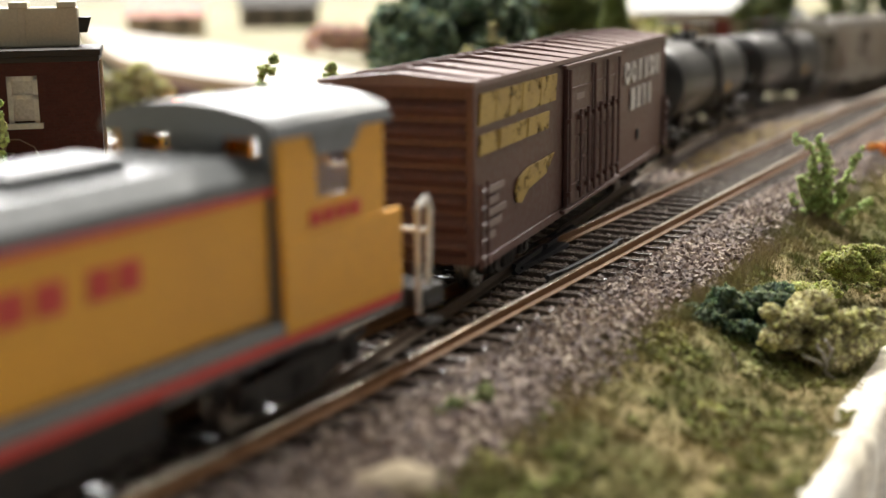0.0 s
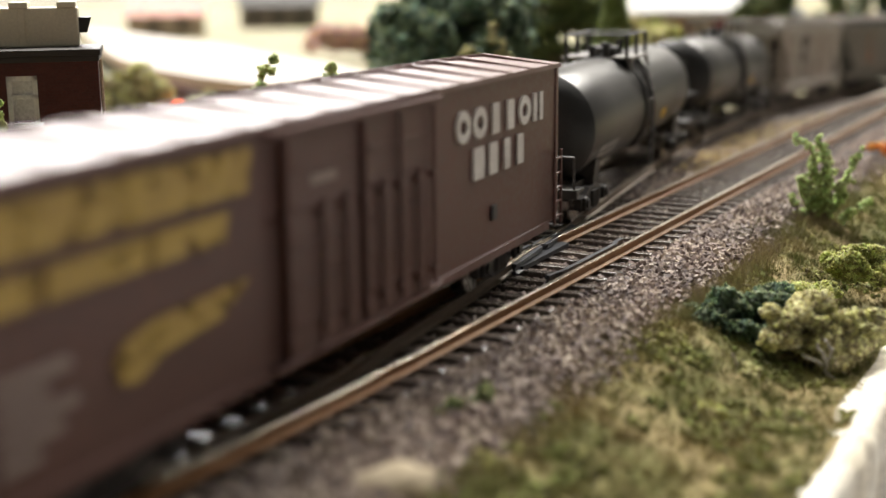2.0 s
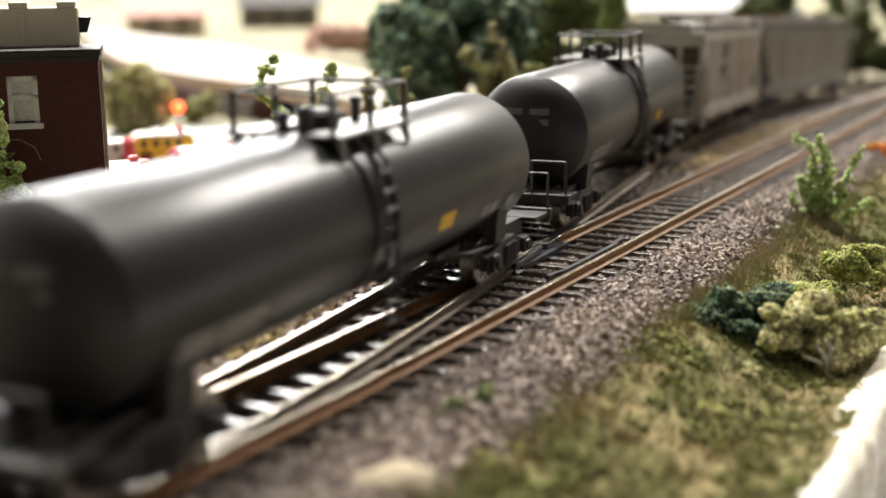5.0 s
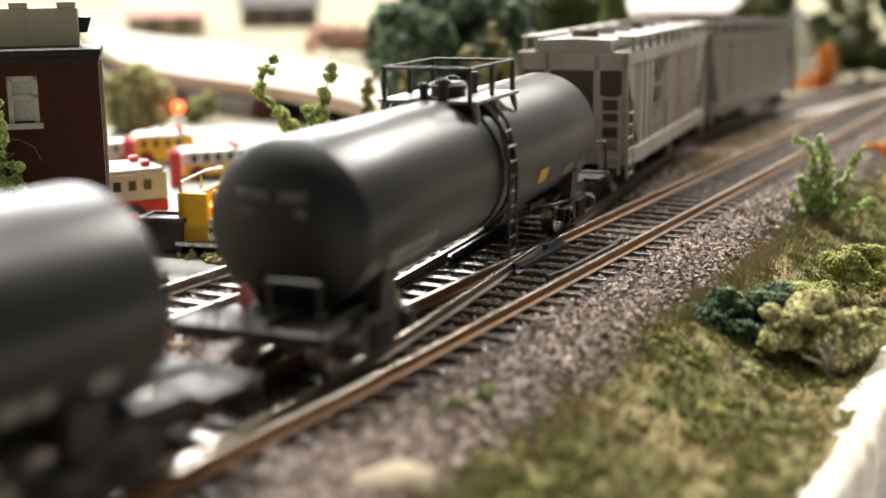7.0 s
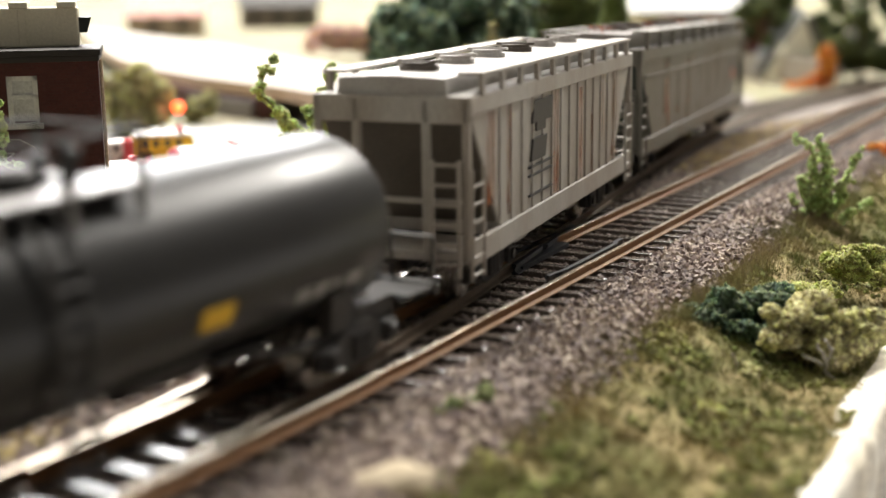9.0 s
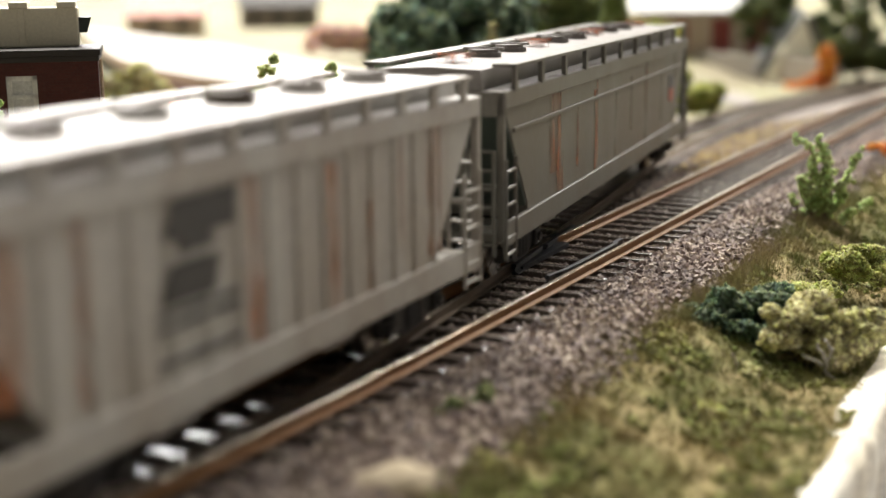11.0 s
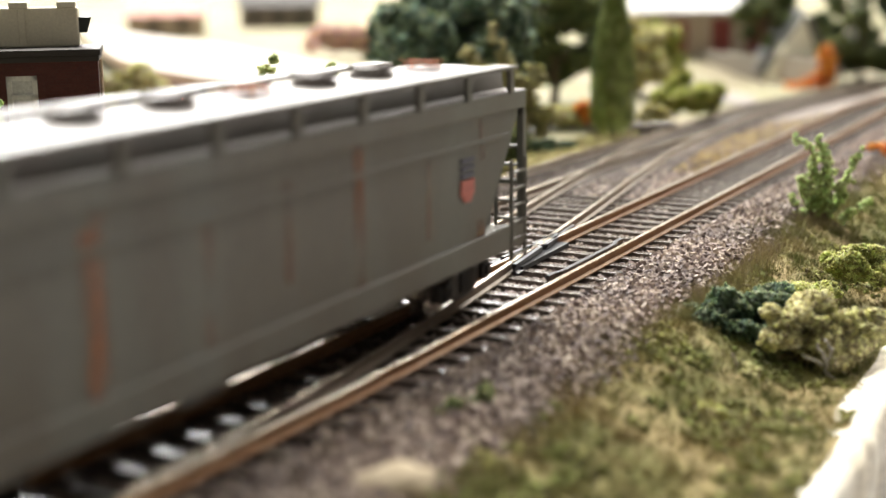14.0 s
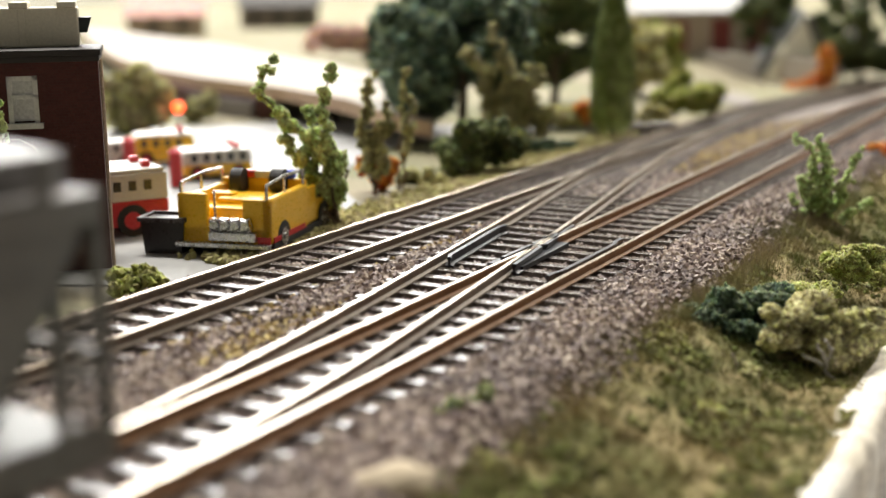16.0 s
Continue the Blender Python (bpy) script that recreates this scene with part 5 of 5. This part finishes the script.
# tall narrow cypress of short fibres
cyp = thing("cypress", "tall narrow bright green cypress", "tree", at(75, 560, -5), "trees")
bm = B()
branch(bm, (0, 0, -1), (0, 0, 60), 1.2, 0.4, 4, 0.01)
part("trunk", bm, STEM, cyp)
n = 9000
k = rng.random(n) ** 0.8
rad = 10.0 * np.minimum(1, 0.55 + k * 5) * (1 - np.clip(k - 0.15, 0, 1) ** 1.9 * 1.1) + 0.3
a = rng.uniform(0, 2 * np.pi, n)
rr = rad * (0.75 + 0.25 * rng.random(n))
p0 = np.stack([np.cos(a) * rr, np.sin(a) * rr, 1 + k * 66], 1)
side = np.stack([-np.sin(a), np.cos(a), np.zeros(n)], 1) * 0.35
tip = p0 + np.stack([np.cos(a) * 1.0, np.sin(a) * 1.0, np.full(n, 3.2)], 1)
v = np.stack([p0 - side, p0 + side, tip], 1).reshape(-1, 3)
bulk("crown", v, np.arange(len(v)).reshape(-1, 3), leaf_mat("cypress_green", (0.17, 0.22, 0.065), (0.38, 0.44, 0.17)), cyp)

# ---- street, raised road and brick retaining wall ----
ASPHALT = mat("street_grey", (0.26, 0.26, 0.25), 0.6, var=0.1, second=(0.2, 0.2, 0.19), scale=30, fine=500, bump=0.1)
bm = B()
prism(bm, [(-260, 322), (-120, 300), (-62, 296), (-48, 335), (-24, 395), (-40, 450), (-30, 520), (-10, 560), (20, 600), (-60, 640), (-200, 600), (-300, 480)], "z", -6.6, -5.5)
tagged(part("street", bm, ASPHALT), "pale grey street beside the tracks", "street", kind="structure")
bm = B()
prism(bm, [(-50, 560), (88, 602), (106, 640), (60, 625), (-60, 600)], "z", -6.5, -5.3)
tagged(part("road", bm, ASPHALT), "grey road behind the trees", "road", kind="structure")
CONCRETE = mat("road_concrete", (0.36, 0.33, 0.29), 0.8, var=0.08, second=(0.43, 0.39, 0.33), scale=15, fine=400)
BUFF = mat("buff_kerb", (0.55, 0.4, 0.28), 0.8, var=0.15, scale=30)
near = [(-420, 1500), (-283, 1060), (-225, 890), (-178, 780), (-130, 700), (-78, 632), (-45, 575), (-21, 532), (-4, 528)]
far = [(-700, 1900), (-390, 1400), (-260, 1180), (-170, 1020), (-110, 880), (-62, 785), (-36, 710), (-18, 650), (-2, 600)]
bm = B()
rows = []
for i, (a, b) in enumerate(zip(near, far)):
    drop = 3.0 * max(0, i - 6)
    rows.append([bm.verts.new((x, y, z - drop)) for x, y, z in ((*a, 5.5), (*a, 12), (*b, 12), (*b, 5.5))])
for a, b in zip(rows, rows[1:]):
    for k in range(4):
        f = bm.faces.new((a[k], a[(k + 1) % 4], b[(k + 1) % 4], b[k]))
        f.material_index = 1 if k == 0 else 0
bm.faces.new(rows[0])
bm.faces.new(rows[-1])
bmesh.ops.recalc_face_normals(bm, faces=bm.faces)
tagged(part("raised_road", bm, (CONCRETE, BUFF)), "broad pale concrete road raised on a brick wall", "road", kind="structure")


def brick_mat(name, c1, c2, mortar, scale):
    m = mat(name, c1, 0.8, var=0.15)
    t = m.node_tree
    bs = t.nodes["Principled BSDF"]
    br = t.nodes.new("ShaderNodeTexBrick")
    br.inputs["Color1"].default_value, br.inputs["Color2"].default_value, br.inputs["Mortar"].default_value = (*c1, 1), (*c2, 1), (*mortar, 1)
    br.inputs["Scale"].default_value, br.inputs["Mortar Size"].default_value = scale, 0.012
    co = t.nodes.new("ShaderNodeTexCoord")
    mp = t.nodes.new("ShaderNodeMapping")
    mp.inputs["Rotation"].default_value = (math.radians(90), 0, 0)
    t.links.new(co.outputs["Object"], mp.inputs[0])
    t.links.new(mp.outputs[0], br.inputs["Vector"])
    mx = t.nodes.new("ShaderNodeMix")
    mx.data_type, mx.blend_type = "RGBA", "MIX"
    mx.inputs[0].default_value = 0.7
    old = bs.inputs["Base Color"].links[0].from_socket
    t.links.new(old, mx.inputs[6])
    t.links.new(br.outputs["Color"], mx.inputs[7])
    t.links.new(mx.outputs[2], bs.inputs["Base Color"])
    return m


BRICK = brick_mat("red_brick", (0.06, 0.013, 0.01), (0.085, 0.02, 0.015), (0.06, 0.03, 0.025), 350)
bm = B()
prism(bm, [(-188, 786), (-140, 706), (-88, 645), (-84, 649), (-136, 712), (-184, 792)], "z", -6.5, 5.4)
wall = tagged(part("brick_wall", bm, BRICK), "dark red brick wall under the raised road", "wall", kind="structure")
for a, b in (((-138, 702), (-122, 683)), ((-118, 678), (-96, 652))):
    bm = B()
    prism(bm, [(a[0] - 1, a[1] - 1), (b[0] - 1, b[1] - 1), (b[0] + 1, b[1] + 1), (a[0] + 1, a[1] + 1)], "z", -6.4, 3.2)
    part("arch_panel", bm, mat("grey_arch", (0.22, 0.2, 0.2), 0.7, var=0.2), wall)


# ---- brick house ----
house = thing("brick_house", "dark red brick house with black cornice and cream parapet", "house", at(-84, 315, -6, 13))
bm = B()
# front wall with a window opening
x0, x1, z0, z1 = -21.8, -14.6, 38.0, 49.4
for a, b, c, d in ((-95, x0, 0, 54), (x1, 0, 0, 54), (x0, x1, 0, z0), (x0, x1, z1, 54)):
    box(bm, a, b, 0, 2, c, d)
part("front_wall", bm, BRICK, house)
for a, b, c, d in ((-2, 0, 2, 20), (-95, -93, 2, 20), (-95, 0, 20, 22)):
    part("wall", box(B(), a, b, c, d, 0, 54), BRICK, house)
bm = B()
box(bm, -95.5, 0.8, -1.0, 22.8, 54, 55.6, 0.2)
box(bm, -95.2, 0.4, -0.6, 22.4, 52.6, 54, 0.2)
part("cornice", bm, mat("black_cornice", (0.025, 0.02, 0.018), 0.6), house, "black moulded cornice")
WHITE_TRIM = mat("window_white", (0.7, 0.7, 0.68), 0.5, var=0.1)
bm = B()
box(bm, x0, x0 + 1.2, 0.2, 1.4, z0, z1)
box(bm, x1 - 1.2, x1, 0.2, 1.4, z0, z1)
box(bm, x0, x1, 0.2, 1.4, z1 - 1.2, z1)
box(bm, x0, x1, 0.2, 1.4, z0 + 5.8, z0 + 6.8)
wn = part("window", bm, WHITE_TRIM, house, "white framed window")
bm = B()
box(bm, x0 + 0.4, x1 - 0.4, 1.0, 1.3, z0 + 0.4, z1 - 0.4)
part("blind", bm, mat("window_blind", (0.62, 0.62, 0.62), 0.4, var=0.15, second=(0.45, 0.46, 0.47), scale=250), wn, "pale drawn blind")
bm = B()
box(bm, x0 - 0.8, x1 + 0.8, -1.0, 1.4, z0 - 1.4, z0, 0.2)
part("sill", bm, WHITE_TRIM, wn)
CREAM = mat("cream_plastic", (0.68, 0.64, 0.5), 0.5, var=0.06, scale=60)
bm = B()
box(bm, -80, -4.5, 12, 20, 55.6, 65.4, 0.5)
for a in (-78, -66, -54, -42, -32, -21, -9.5):
    box(bm, a, a + 4.6, 11.5, 20.4, 65.2, 66.8, 0.3)
box(bm, -41.2, -39.2, 11.6, 12.2, 55.8, 65.2, 0.2)
box(bm, -19.0, -17.4, 11.6, 12.2, 55.8, 65.2, 0.2)
part("parapet", bm, CREAM, house, "cream parapet block on the roof")
bm = B()
prism(bm, [(-4.5, 59.0), (-2.6, 59.0), (-1.4, 62.8), (-4.5, 62.8)], "y", 13, 19)
part("gutter_head", bm, mat("dark_green_gutter", (0.02, 0.03, 0.025), 0.5), house, "dark gutter box")
bm = B()
rod(bm, (0.6, 1.0, 0), (0.6, 1.0, 53), 0.45, 8)
part("drainpipe", bm, mat("corner_buff", (0.5, 0.38, 0.28), 0.6), house, "thin buff strip up the corner")
bm = B()
wire(bm, [(-24 + 3 * math.cos(k * 2.513) * (1 if k % 2 else 0.9), -1.2, 30 + 3 * math.sin(k * 2.513 + 0.3)) for k in range(6)], 0.18)
wire(bm, [(-22 + 7 * math.cos(k * 0.62), -1.2, 29 + 5.5 * math.sin(k * 0.62)) for k in range(9)], 0.16)
part("wire_ornament", bm, mat("copper_wire", (0.3, 0.22, 0.17), 0.5, 0.5), house, "thin bent wire ornament")

# ---- vehicles in the street ----
TYRE = mat("tyre_black", (0.02, 0.02, 0.02), 0.7)
CHROME = mat("chrome_plastic", (0.62, 0.62, 0.62), 0.25, 0.9, var=0.1)
TOY_YELLOW = mat("toy_yellow", (0.86, 0.5, 0.012), 0.32, var=0.05, scale=40, coat=0.3)
TOY_RED = mat("toy_red", (0.55, 0.03, 0.035), 0.35, var=0.1)
TOY_WHITE = mat("toy_white", (0.6, 0.585, 0.53), 0.4, var=0.06)
DARK_GLASS = mat("dark_glass", (0.04, 0.045, 0.05), 0.12)


def wheel(parent, x, y, r, w=2.6, hub=TOY_RED):
    bm = B()
    rod(bm, (x - w / 2, y, r), (x + w / 2, y, r), r, 20)
    t = part("wheel", bm, TYRE, parent, "black tyre")
    bm = B()
    s = 1 if x > 0 else -1
    rod(bm, (x + s * w * 0.3, y, r), (x + s * (w / 2 + 0.25), y, r), r * 0.58, 14)
    rod(bm, (x + s * w * 0.3, y, r), (x + s * (w / 2 + 0.6), y, r), r * 0.2, 8)
    part("hub", bm, hub, t)


# yellow open-bodied fire truck: y runs to its front
yt = thing("fire_truck", "bright yellow toy fire truck with silver rails", "fire truck", at(-57.5, 328, -5.5, -16) @ Matrix.Scale(1.08, 4), "vehicles in the street")
bm = B()
for x in (-12.2, 9.9):
    box(bm, x, x + 2.3, 0, 25, 3.2, 14.2, 0.6)
box(bm, -12, 12, 0, 25, 3.0, 7.2, 0.4)
box(bm, -12.2, -4.2, 0, 2.0, 3.2, 15.2, 0.6)
box(bm, 5.0, 12.2, 0, 2.0, 3.2, 14.2, 0.6)
box(bm, -10, 10, 4, 24, 7, 11.2, 0.6)
box(bm, -6, 6, 9, 20, 11, 12.6, 0.5)
box(bm, -9, -3, 12, 16, 11, 13.4, 0.5)
part("body", bm, TOY_YELLOW, yt)
bm = B()
box(bm, -11.8, 11.8, 24, 44, 3.2, 9.0, 0.8)
box(bm, -10.4, 10.4, 38, 46, 3.4, 10.0, 1.6)
box(bm, -11.8, 11.8, 24, 25.6, 8, 15.4, 0.5)
for x in (-11.6, 10.4):
    box(bm, x, x + 1.2, 25, 32, 8, 13.0, 0.4)
part("cab", bm, TOY_YELLOW, yt)
for x in (-5.5, 5.5):
    bm = B()
    rod(bm, (x - 1.6, 22.0, 15.2), (x + 1.6, 22.0, 15.2), 3.0, 18)
    box(bm, x - 1.2, x + 1.2, 21, 23, 11, 14, 0.3)
    part("hose_reel", bm, TYRE, yt, "black hose reel")
bm = B()
box(bm, -11, 11, 34, 34.6, 9, 15.5, 0.2)
p = part("windscreen", bm, glass("screen_glass", (0.85, 0.9, 0.9)), yt, "clear windscreen")
bm = B()
box(bm, -3.5, 9.0, -1.6, 1.0, 3.8, 6.2, 0.3)
for i in range(4):
    rod(bm, (-2.6 + i * 2.7, -0.9, 7.8), (-0.4 + i * 2.7, -0.9, 8.3), 1.5, 12)
    rod(bm, (-1.5 + i * 2.7, -2.4, 8.0), (-1.5 + i * 2.7, 0.5, 8.0), 1.0, 10)
box(bm, -3.6, 7.6, -0.8, 1.2, 6.0, 9.4, 0.5)
rod(bm, (-2.2, 0.4, 8), (-2.2, 0.4, 16), 0.35, 8)
part("pump", bm, CHROME, yt, "chromed pump and fittings")
for x in (-11.4, 11.2):
    bm = B()
    wire(bm, [(x, 1.0, 13.5), (x, 1.0, 17.5), (x, 13, 18.3), (x, 24, 17.8), (x, 24, 14)], 0.42, 8)
    rod(bm, (x, 12, 13.8), (x, 12, 18.2), 0.38, 8)
    part("grab_rail", bm, CHROME, yt, "silver grab rail")
bm = B()
box(bm, -12.6, 12.4, -1.6, 0.6, 2.0, 3.4, 0.3)
part("bumper", bm, CHROME, yt)
bm = B()
box(bm, -12.3, 12.35, 2, 40, 1.6, 3.2, 0.2)
part("chassis", bm, TYRE, yt)
bm = B()
box(bm, 12.15, 12.45, 2.0, 22, 3.3, 4.6)
box(bm, 9, 12.3, -0.3, 0.2, 3.4, 5.0)
part("red_flash", bm, TOY_RED, yt)
for nm, m, x0, x1 in (("red_lamp", TOY_RED, -9, -2), ("white_lamp", TOY_WHITE, -2, 5), ("blue_lamp", mat("lamp_blue", (0.03, 0.08, 0.7), 0.3), 5, 8.5)):
    bm = B()
    box(bm, x0, x1, 23.6, 26.6, 15.4, 17.4, 0.4)
    part(nm, bm, m, yt)
for y in (8.5, 36):
    for x in (-10.6, 10.9):
        wheel(yt, x, y, 3.9, 2.8, CHROME)


def service_vehicle(name, label, x, y, rz, L, W, H, low, high, roof, lamp=True, band=0.45, wheel_r=4.6, extra=None):
    """A boxy van or engine: two-tone body, window row, roof, lamps and wheels; x runs along it."""
    ob = thing(name, label, "fire truck" if "fire" in name else "van", at(x, y, -5.5, rz), "vehicles in the street")
    z0 = wheel_r * 0.6
    bm = B()
    box(bm, -L / 2, L / 2, -W / 2, W / 2, z0, z0 + (H - z0) * band, 0.5)
    part("lower_body", bm, low, ob)
    bm = B()
    box(bm, -L / 2, L / 2, -W / 2 + 0.2, W / 2 - 0.2, z0 + (H - z0) * band, H - 1.2, 0.4)
    part("upper_body", bm, high, ob)
    bm = B()
    box(bm, -L / 2 + 0.6, L / 2 - 0.6, -W / 2 + 0.6, W / 2 - 0.6, H - 1.2, H, 0.4)
    part("roof", bm, roof, ob)
    zc = z0 + (H - z0) * (band + 0.27)
    xx = -L / 2 + 3
    while xx < L / 2 - 4:
        bm = B()
        box(bm, xx, xx + 2.2, -W / 2 - 0.05, -W / 2 + 0.4, zc - 1.4, zc + 1.4, 0.1)
        part("window", bm, DARK_GLASS, ob)
        xx += 4.4
    bm = B()
    box(bm, L / 2 - 0.3, L / 2 + 0.1, -W / 2 + 2, W / 2 - 2, zc - 1.6, zc + 1.8)
    part("windscreen", bm, DARK_GLASS, ob)
    if lamp:
        for s in (-1, 1):
            bm = B()
            box(bm, L / 2 - 6, L / 2 - 3.5, s * W / 4 - 1.6, s * W / 4 + 1.6, H, H + 1.8, 0.4)
            part("beacon", bm, TOY_RED, ob)
    for a in (-L / 2 + L * 0.2, L / 2 - L * 0.2):
        for s in (-1, 1):
            bm = B()
            rod(bm, (a, s * (W / 2 - 2), wheel_r), (a, s * (W / 2 + 0.2), wheel_r), wheel_r, 20)
            t = part("wheel", bm, TYRE, ob, "black tyre")
            bm = B()
            rod(bm, (a, s * (W / 2 - 1), wheel_r), (a, s * (W / 2 + 0.5), wheel_r), wheel_r * 0.55, 14)
            part("hub", bm, TOY_RED, t, "red hub")
    return ob


service_vehicle("fire_engine", "cream and red toy fire engine in the street", -107, 355.5, 31, 54, 21, 19, TOY_RED, TOY_WHITE, TOY_WHITE)
service_vehicle("ambulance", "white toy ambulance with red beacons", -84, 464, 22, 25, 17, 10.5, TOY_YELLOW, TOY_WHITE, TOY_WHITE, wheel_r=2.6)
service_vehicle("fire_engine", "yellow and white toy fire engine in the street", -110, 500, 16, 23, 16, 12.0, TOY_YELLOW, TOY_YELLOW, TOY_WHITE, band=0.4, wheel_r=2.8)
service_vehicle("delivery_van", "pale grey toy van behind the engines", -130, 492, 20, 20, 15, 10.0, TOY_WHITE, TOY_WHITE, TOY_WHITE, False, wheel_r=2.6)
# red standpipes between the vehicles
for x, y in ((-93, 441), (-117, 474)):
    ob = thing("hydrant", "red hydrant with domed cap", "hydrant", at(x, y, -5.5), "hydrants")
    bm = B()
    rod(bm, (0, 0, 0), (0, 0, 12), 2.2, 12)
    rod(bm, (0, 0, 12), (0, 0, 13.6), 2.8, 12, 1.0)
    part("barrel", bm, TOY_RED, ob)
bm = B()
prism(bm, [(-6.2, 9), (6.2, 9), (5.2, 0), (-5.2, 0)], "y", -4.5, 4.5)
ob = thing("planter", "black tapered planter box on the street", "planter", at(-73.5, 336, -5.5, -12))
part("tub", bm, mat("planter_black", (0.02, 0.016, 0.015), 0.35), ob)
bm = B()
for a, b, c, d in ((-6.8, 6.8, -5.2, -4.2), (-6.8, 6.8, 4.2, 5.2), (-6.8, -5.8, -4.2, 4.2), (5.8, 6.8, -4.2, 4.2)):
    box(bm, a, b, c, d, 8.6, 9.8, 0.2)
part("rim", bm, mat("planter_rim", (0.06, 0.045, 0.045), 0.3), ob)

# signal with a lit red lamp
sig = thing("signal", "small signal post with a lit red lamp", "signal", at(-123.6, 600, -6))
bm = B()
rod(bm, (0, 0, 0), (0, 0, 10.5), 0.6, 8)
box(bm, -2.2, 2.2, 0.4, 1.4, 8.6, 15, 0.3)
part("post", bm, TYRE, sig)
bm = B()
bmesh.ops.create_uvsphere(bm, u_segments=16, v_segments=10, radius=2.6, matrix=Matrix.Translation((0, -0.6, 12)))
part("lamp", bm, glow("red_lamp_glow", (1.0, 0.09, 0.02), 6.0), sig, "lit red lamp", smooth=True)


# ---- houses in the distance ----
def far_house(label, x, y, rz, W, D, H, ridge, wall_m, roof_m, panels=(), panel_m=None, z=-6):
    ob = thing("house", label, "house", at(x, y, z, rz), "distant houses")
    bm = B()
    box(bm, -W / 2, W / 2, -D / 2, D / 2, 0, H)
    part("wall", bm, wall_m, ob)
    bm = B()
    prism(bm, [(-D / 2 - 4, H - 1.5), (D / 2 + 4, H - 1.5), (D / 2 + 4, H), (0, ridge), (-D / 2 - 4, H)], "x", -W / 2 - 4, W / 2 + 4)
    part("roof", bm, roof_m, ob)
    for a, b, c, d in panels:
        bm = B()
        box(bm, a, b, -D / 2 - 0.8, -D / 2 + 0.2, c, d, 0.2)
        part("window", bm, panel_m, ob)
    return ob


BEIGE = mat("beige_wall", (0.42, 0.34, 0.28), 0.8, var=0.1)
GREY_ROOF = mat("grey_roof", (0.09, 0.085, 0.085), 0.7, var=0.2)
PALE_ROOF = mat("pale_roof", (0.55, 0.55, 0.55), 0.5, var=0.08)
RED_DOOR = mat("brick_red_panel", (0.2, 0.035, 0.03), 0.6)
SHINGLE = mat("taupe_wall", (0.15, 0.125, 0.11), 0.8, var=0.15)
far_house("taupe wooden house on the hillside", -221, 1790, 4, 104, 70, 30, 60, SHINGLE, GREY_ROOF, [(-38, -26, 8, 22), (-8, 6, 8, 22), (24, 38, 8, 22)], DARK_GLASS)
far_house("white house with red doors and pale roof", 226, 1115, -4, 118, 60, 38, 60, BEIGE, PALE_ROOF, [(4, 20, 3, 32), (-30, -16, 5, 30), (34, 50, 3, 32)], RED_DOOR)
far_house("grey-roofed white house on the hillside", -330, 1560, 10, 90, 60, 26, 50, BEIGE, LEAF_PINK, [(-20, -8, 8, 20), (14, 26, 8, 20)], DARK_GLASS)
# white gabled chapel with a dark steep roof
ob = thing("chapel", "small white gabled building with steep grey roof", "building", at(276, 1000, -21, -8) @ Matrix.Diagonal((1.25, 1.25, 1.2, 1)), "distant houses")
bm = B()
prism(bm, [(-18, 0), (17, 0), (17, 8), (4, 43), (-18, 4)], "y", 0, 3)
part("gable", bm, mat("white_board", (0.82, 0.85, 0.77), 0.7, var=0.08), ob)
bm = B()
prism(bm, [(4, 43), (8, 43), (26, 6), (18, 6)], "y", -2, 70)
prism(bm, [(4, 43), (4, 47), (-24, 8), (-20, 6)], "y", 3, 70)
part("roof", bm, mat("slate_roof", (0.12, 0.13, 0.135), 0.6, var=0.15), ob)
bm = B()
prism(bm, [(24, 4), (29, 4), (40, 50), (34, 50)], "y", -4, -1)
part("bargeboard", bm, mat("pale_blue_board", (0.6, 0.64, 0.7), 0.6), ob, "pale blue board")
# low pale wall along the far road
bm = B()
prism(bm, [(187, 1130), (290, 962), (294, 965), (192, 1135)], "z", -24, -1)
tagged(part("garden_wall", bm, CONCRETE), "low pale wall along the far road", "wall", kind="structure")
bm = B()
rows = []
course = [(176, 790), (194, 830), (200, 870), (190, 920), (168, 970), (140, 1015), (112, 1060)]
for (x0, y0), (x1, y1) in zip(course, course[1:]):
    for k in range(6):
        x, y = x0 + (x1 - x0) * k / 6, y0 + (y1 - y0) * k / 6
        row = []
        for dx in (-12, -6, 0, 6, 12):
            uu, vv = SP * (x + dx) + CP * y, CP * (x + dx) - SP * y + 120.9
            row.append(bm.verts.new((x + dx, y, ground_z(uu, vv) + 1.0)))
        rows.append(row)
for a, b in zip(rows, rows[1:]):
    for k in range(4):
        bm.faces.new((a[k], a[k + 1], b[k + 1], b[k]))
tagged(part("lane", bm, mat("lane_grey", (0.2, 0.175, 0.155), 0.8, var=0.15, scale=30)), "grey-brown lane curving away behind the tracks", "road", kind="structure")
# stack of weathered timbers
for i in range(7):
    bm = B()
    box(bm, -13, 13, -1.2, 1.2, 0, 2.2, 0.25)
    ob = part("timber", bm, TIE)
    ob.matrix_world = at(95 + rng.uniform(-1, 1), 575 + (i % 4) * 2.8, -6 + (i // 4) * 2.2, 28 + rng.uniform(-3, 3))
    tagged(ob, "weathered grey timber in a stack", "timber", "stacked timbers")


motions()
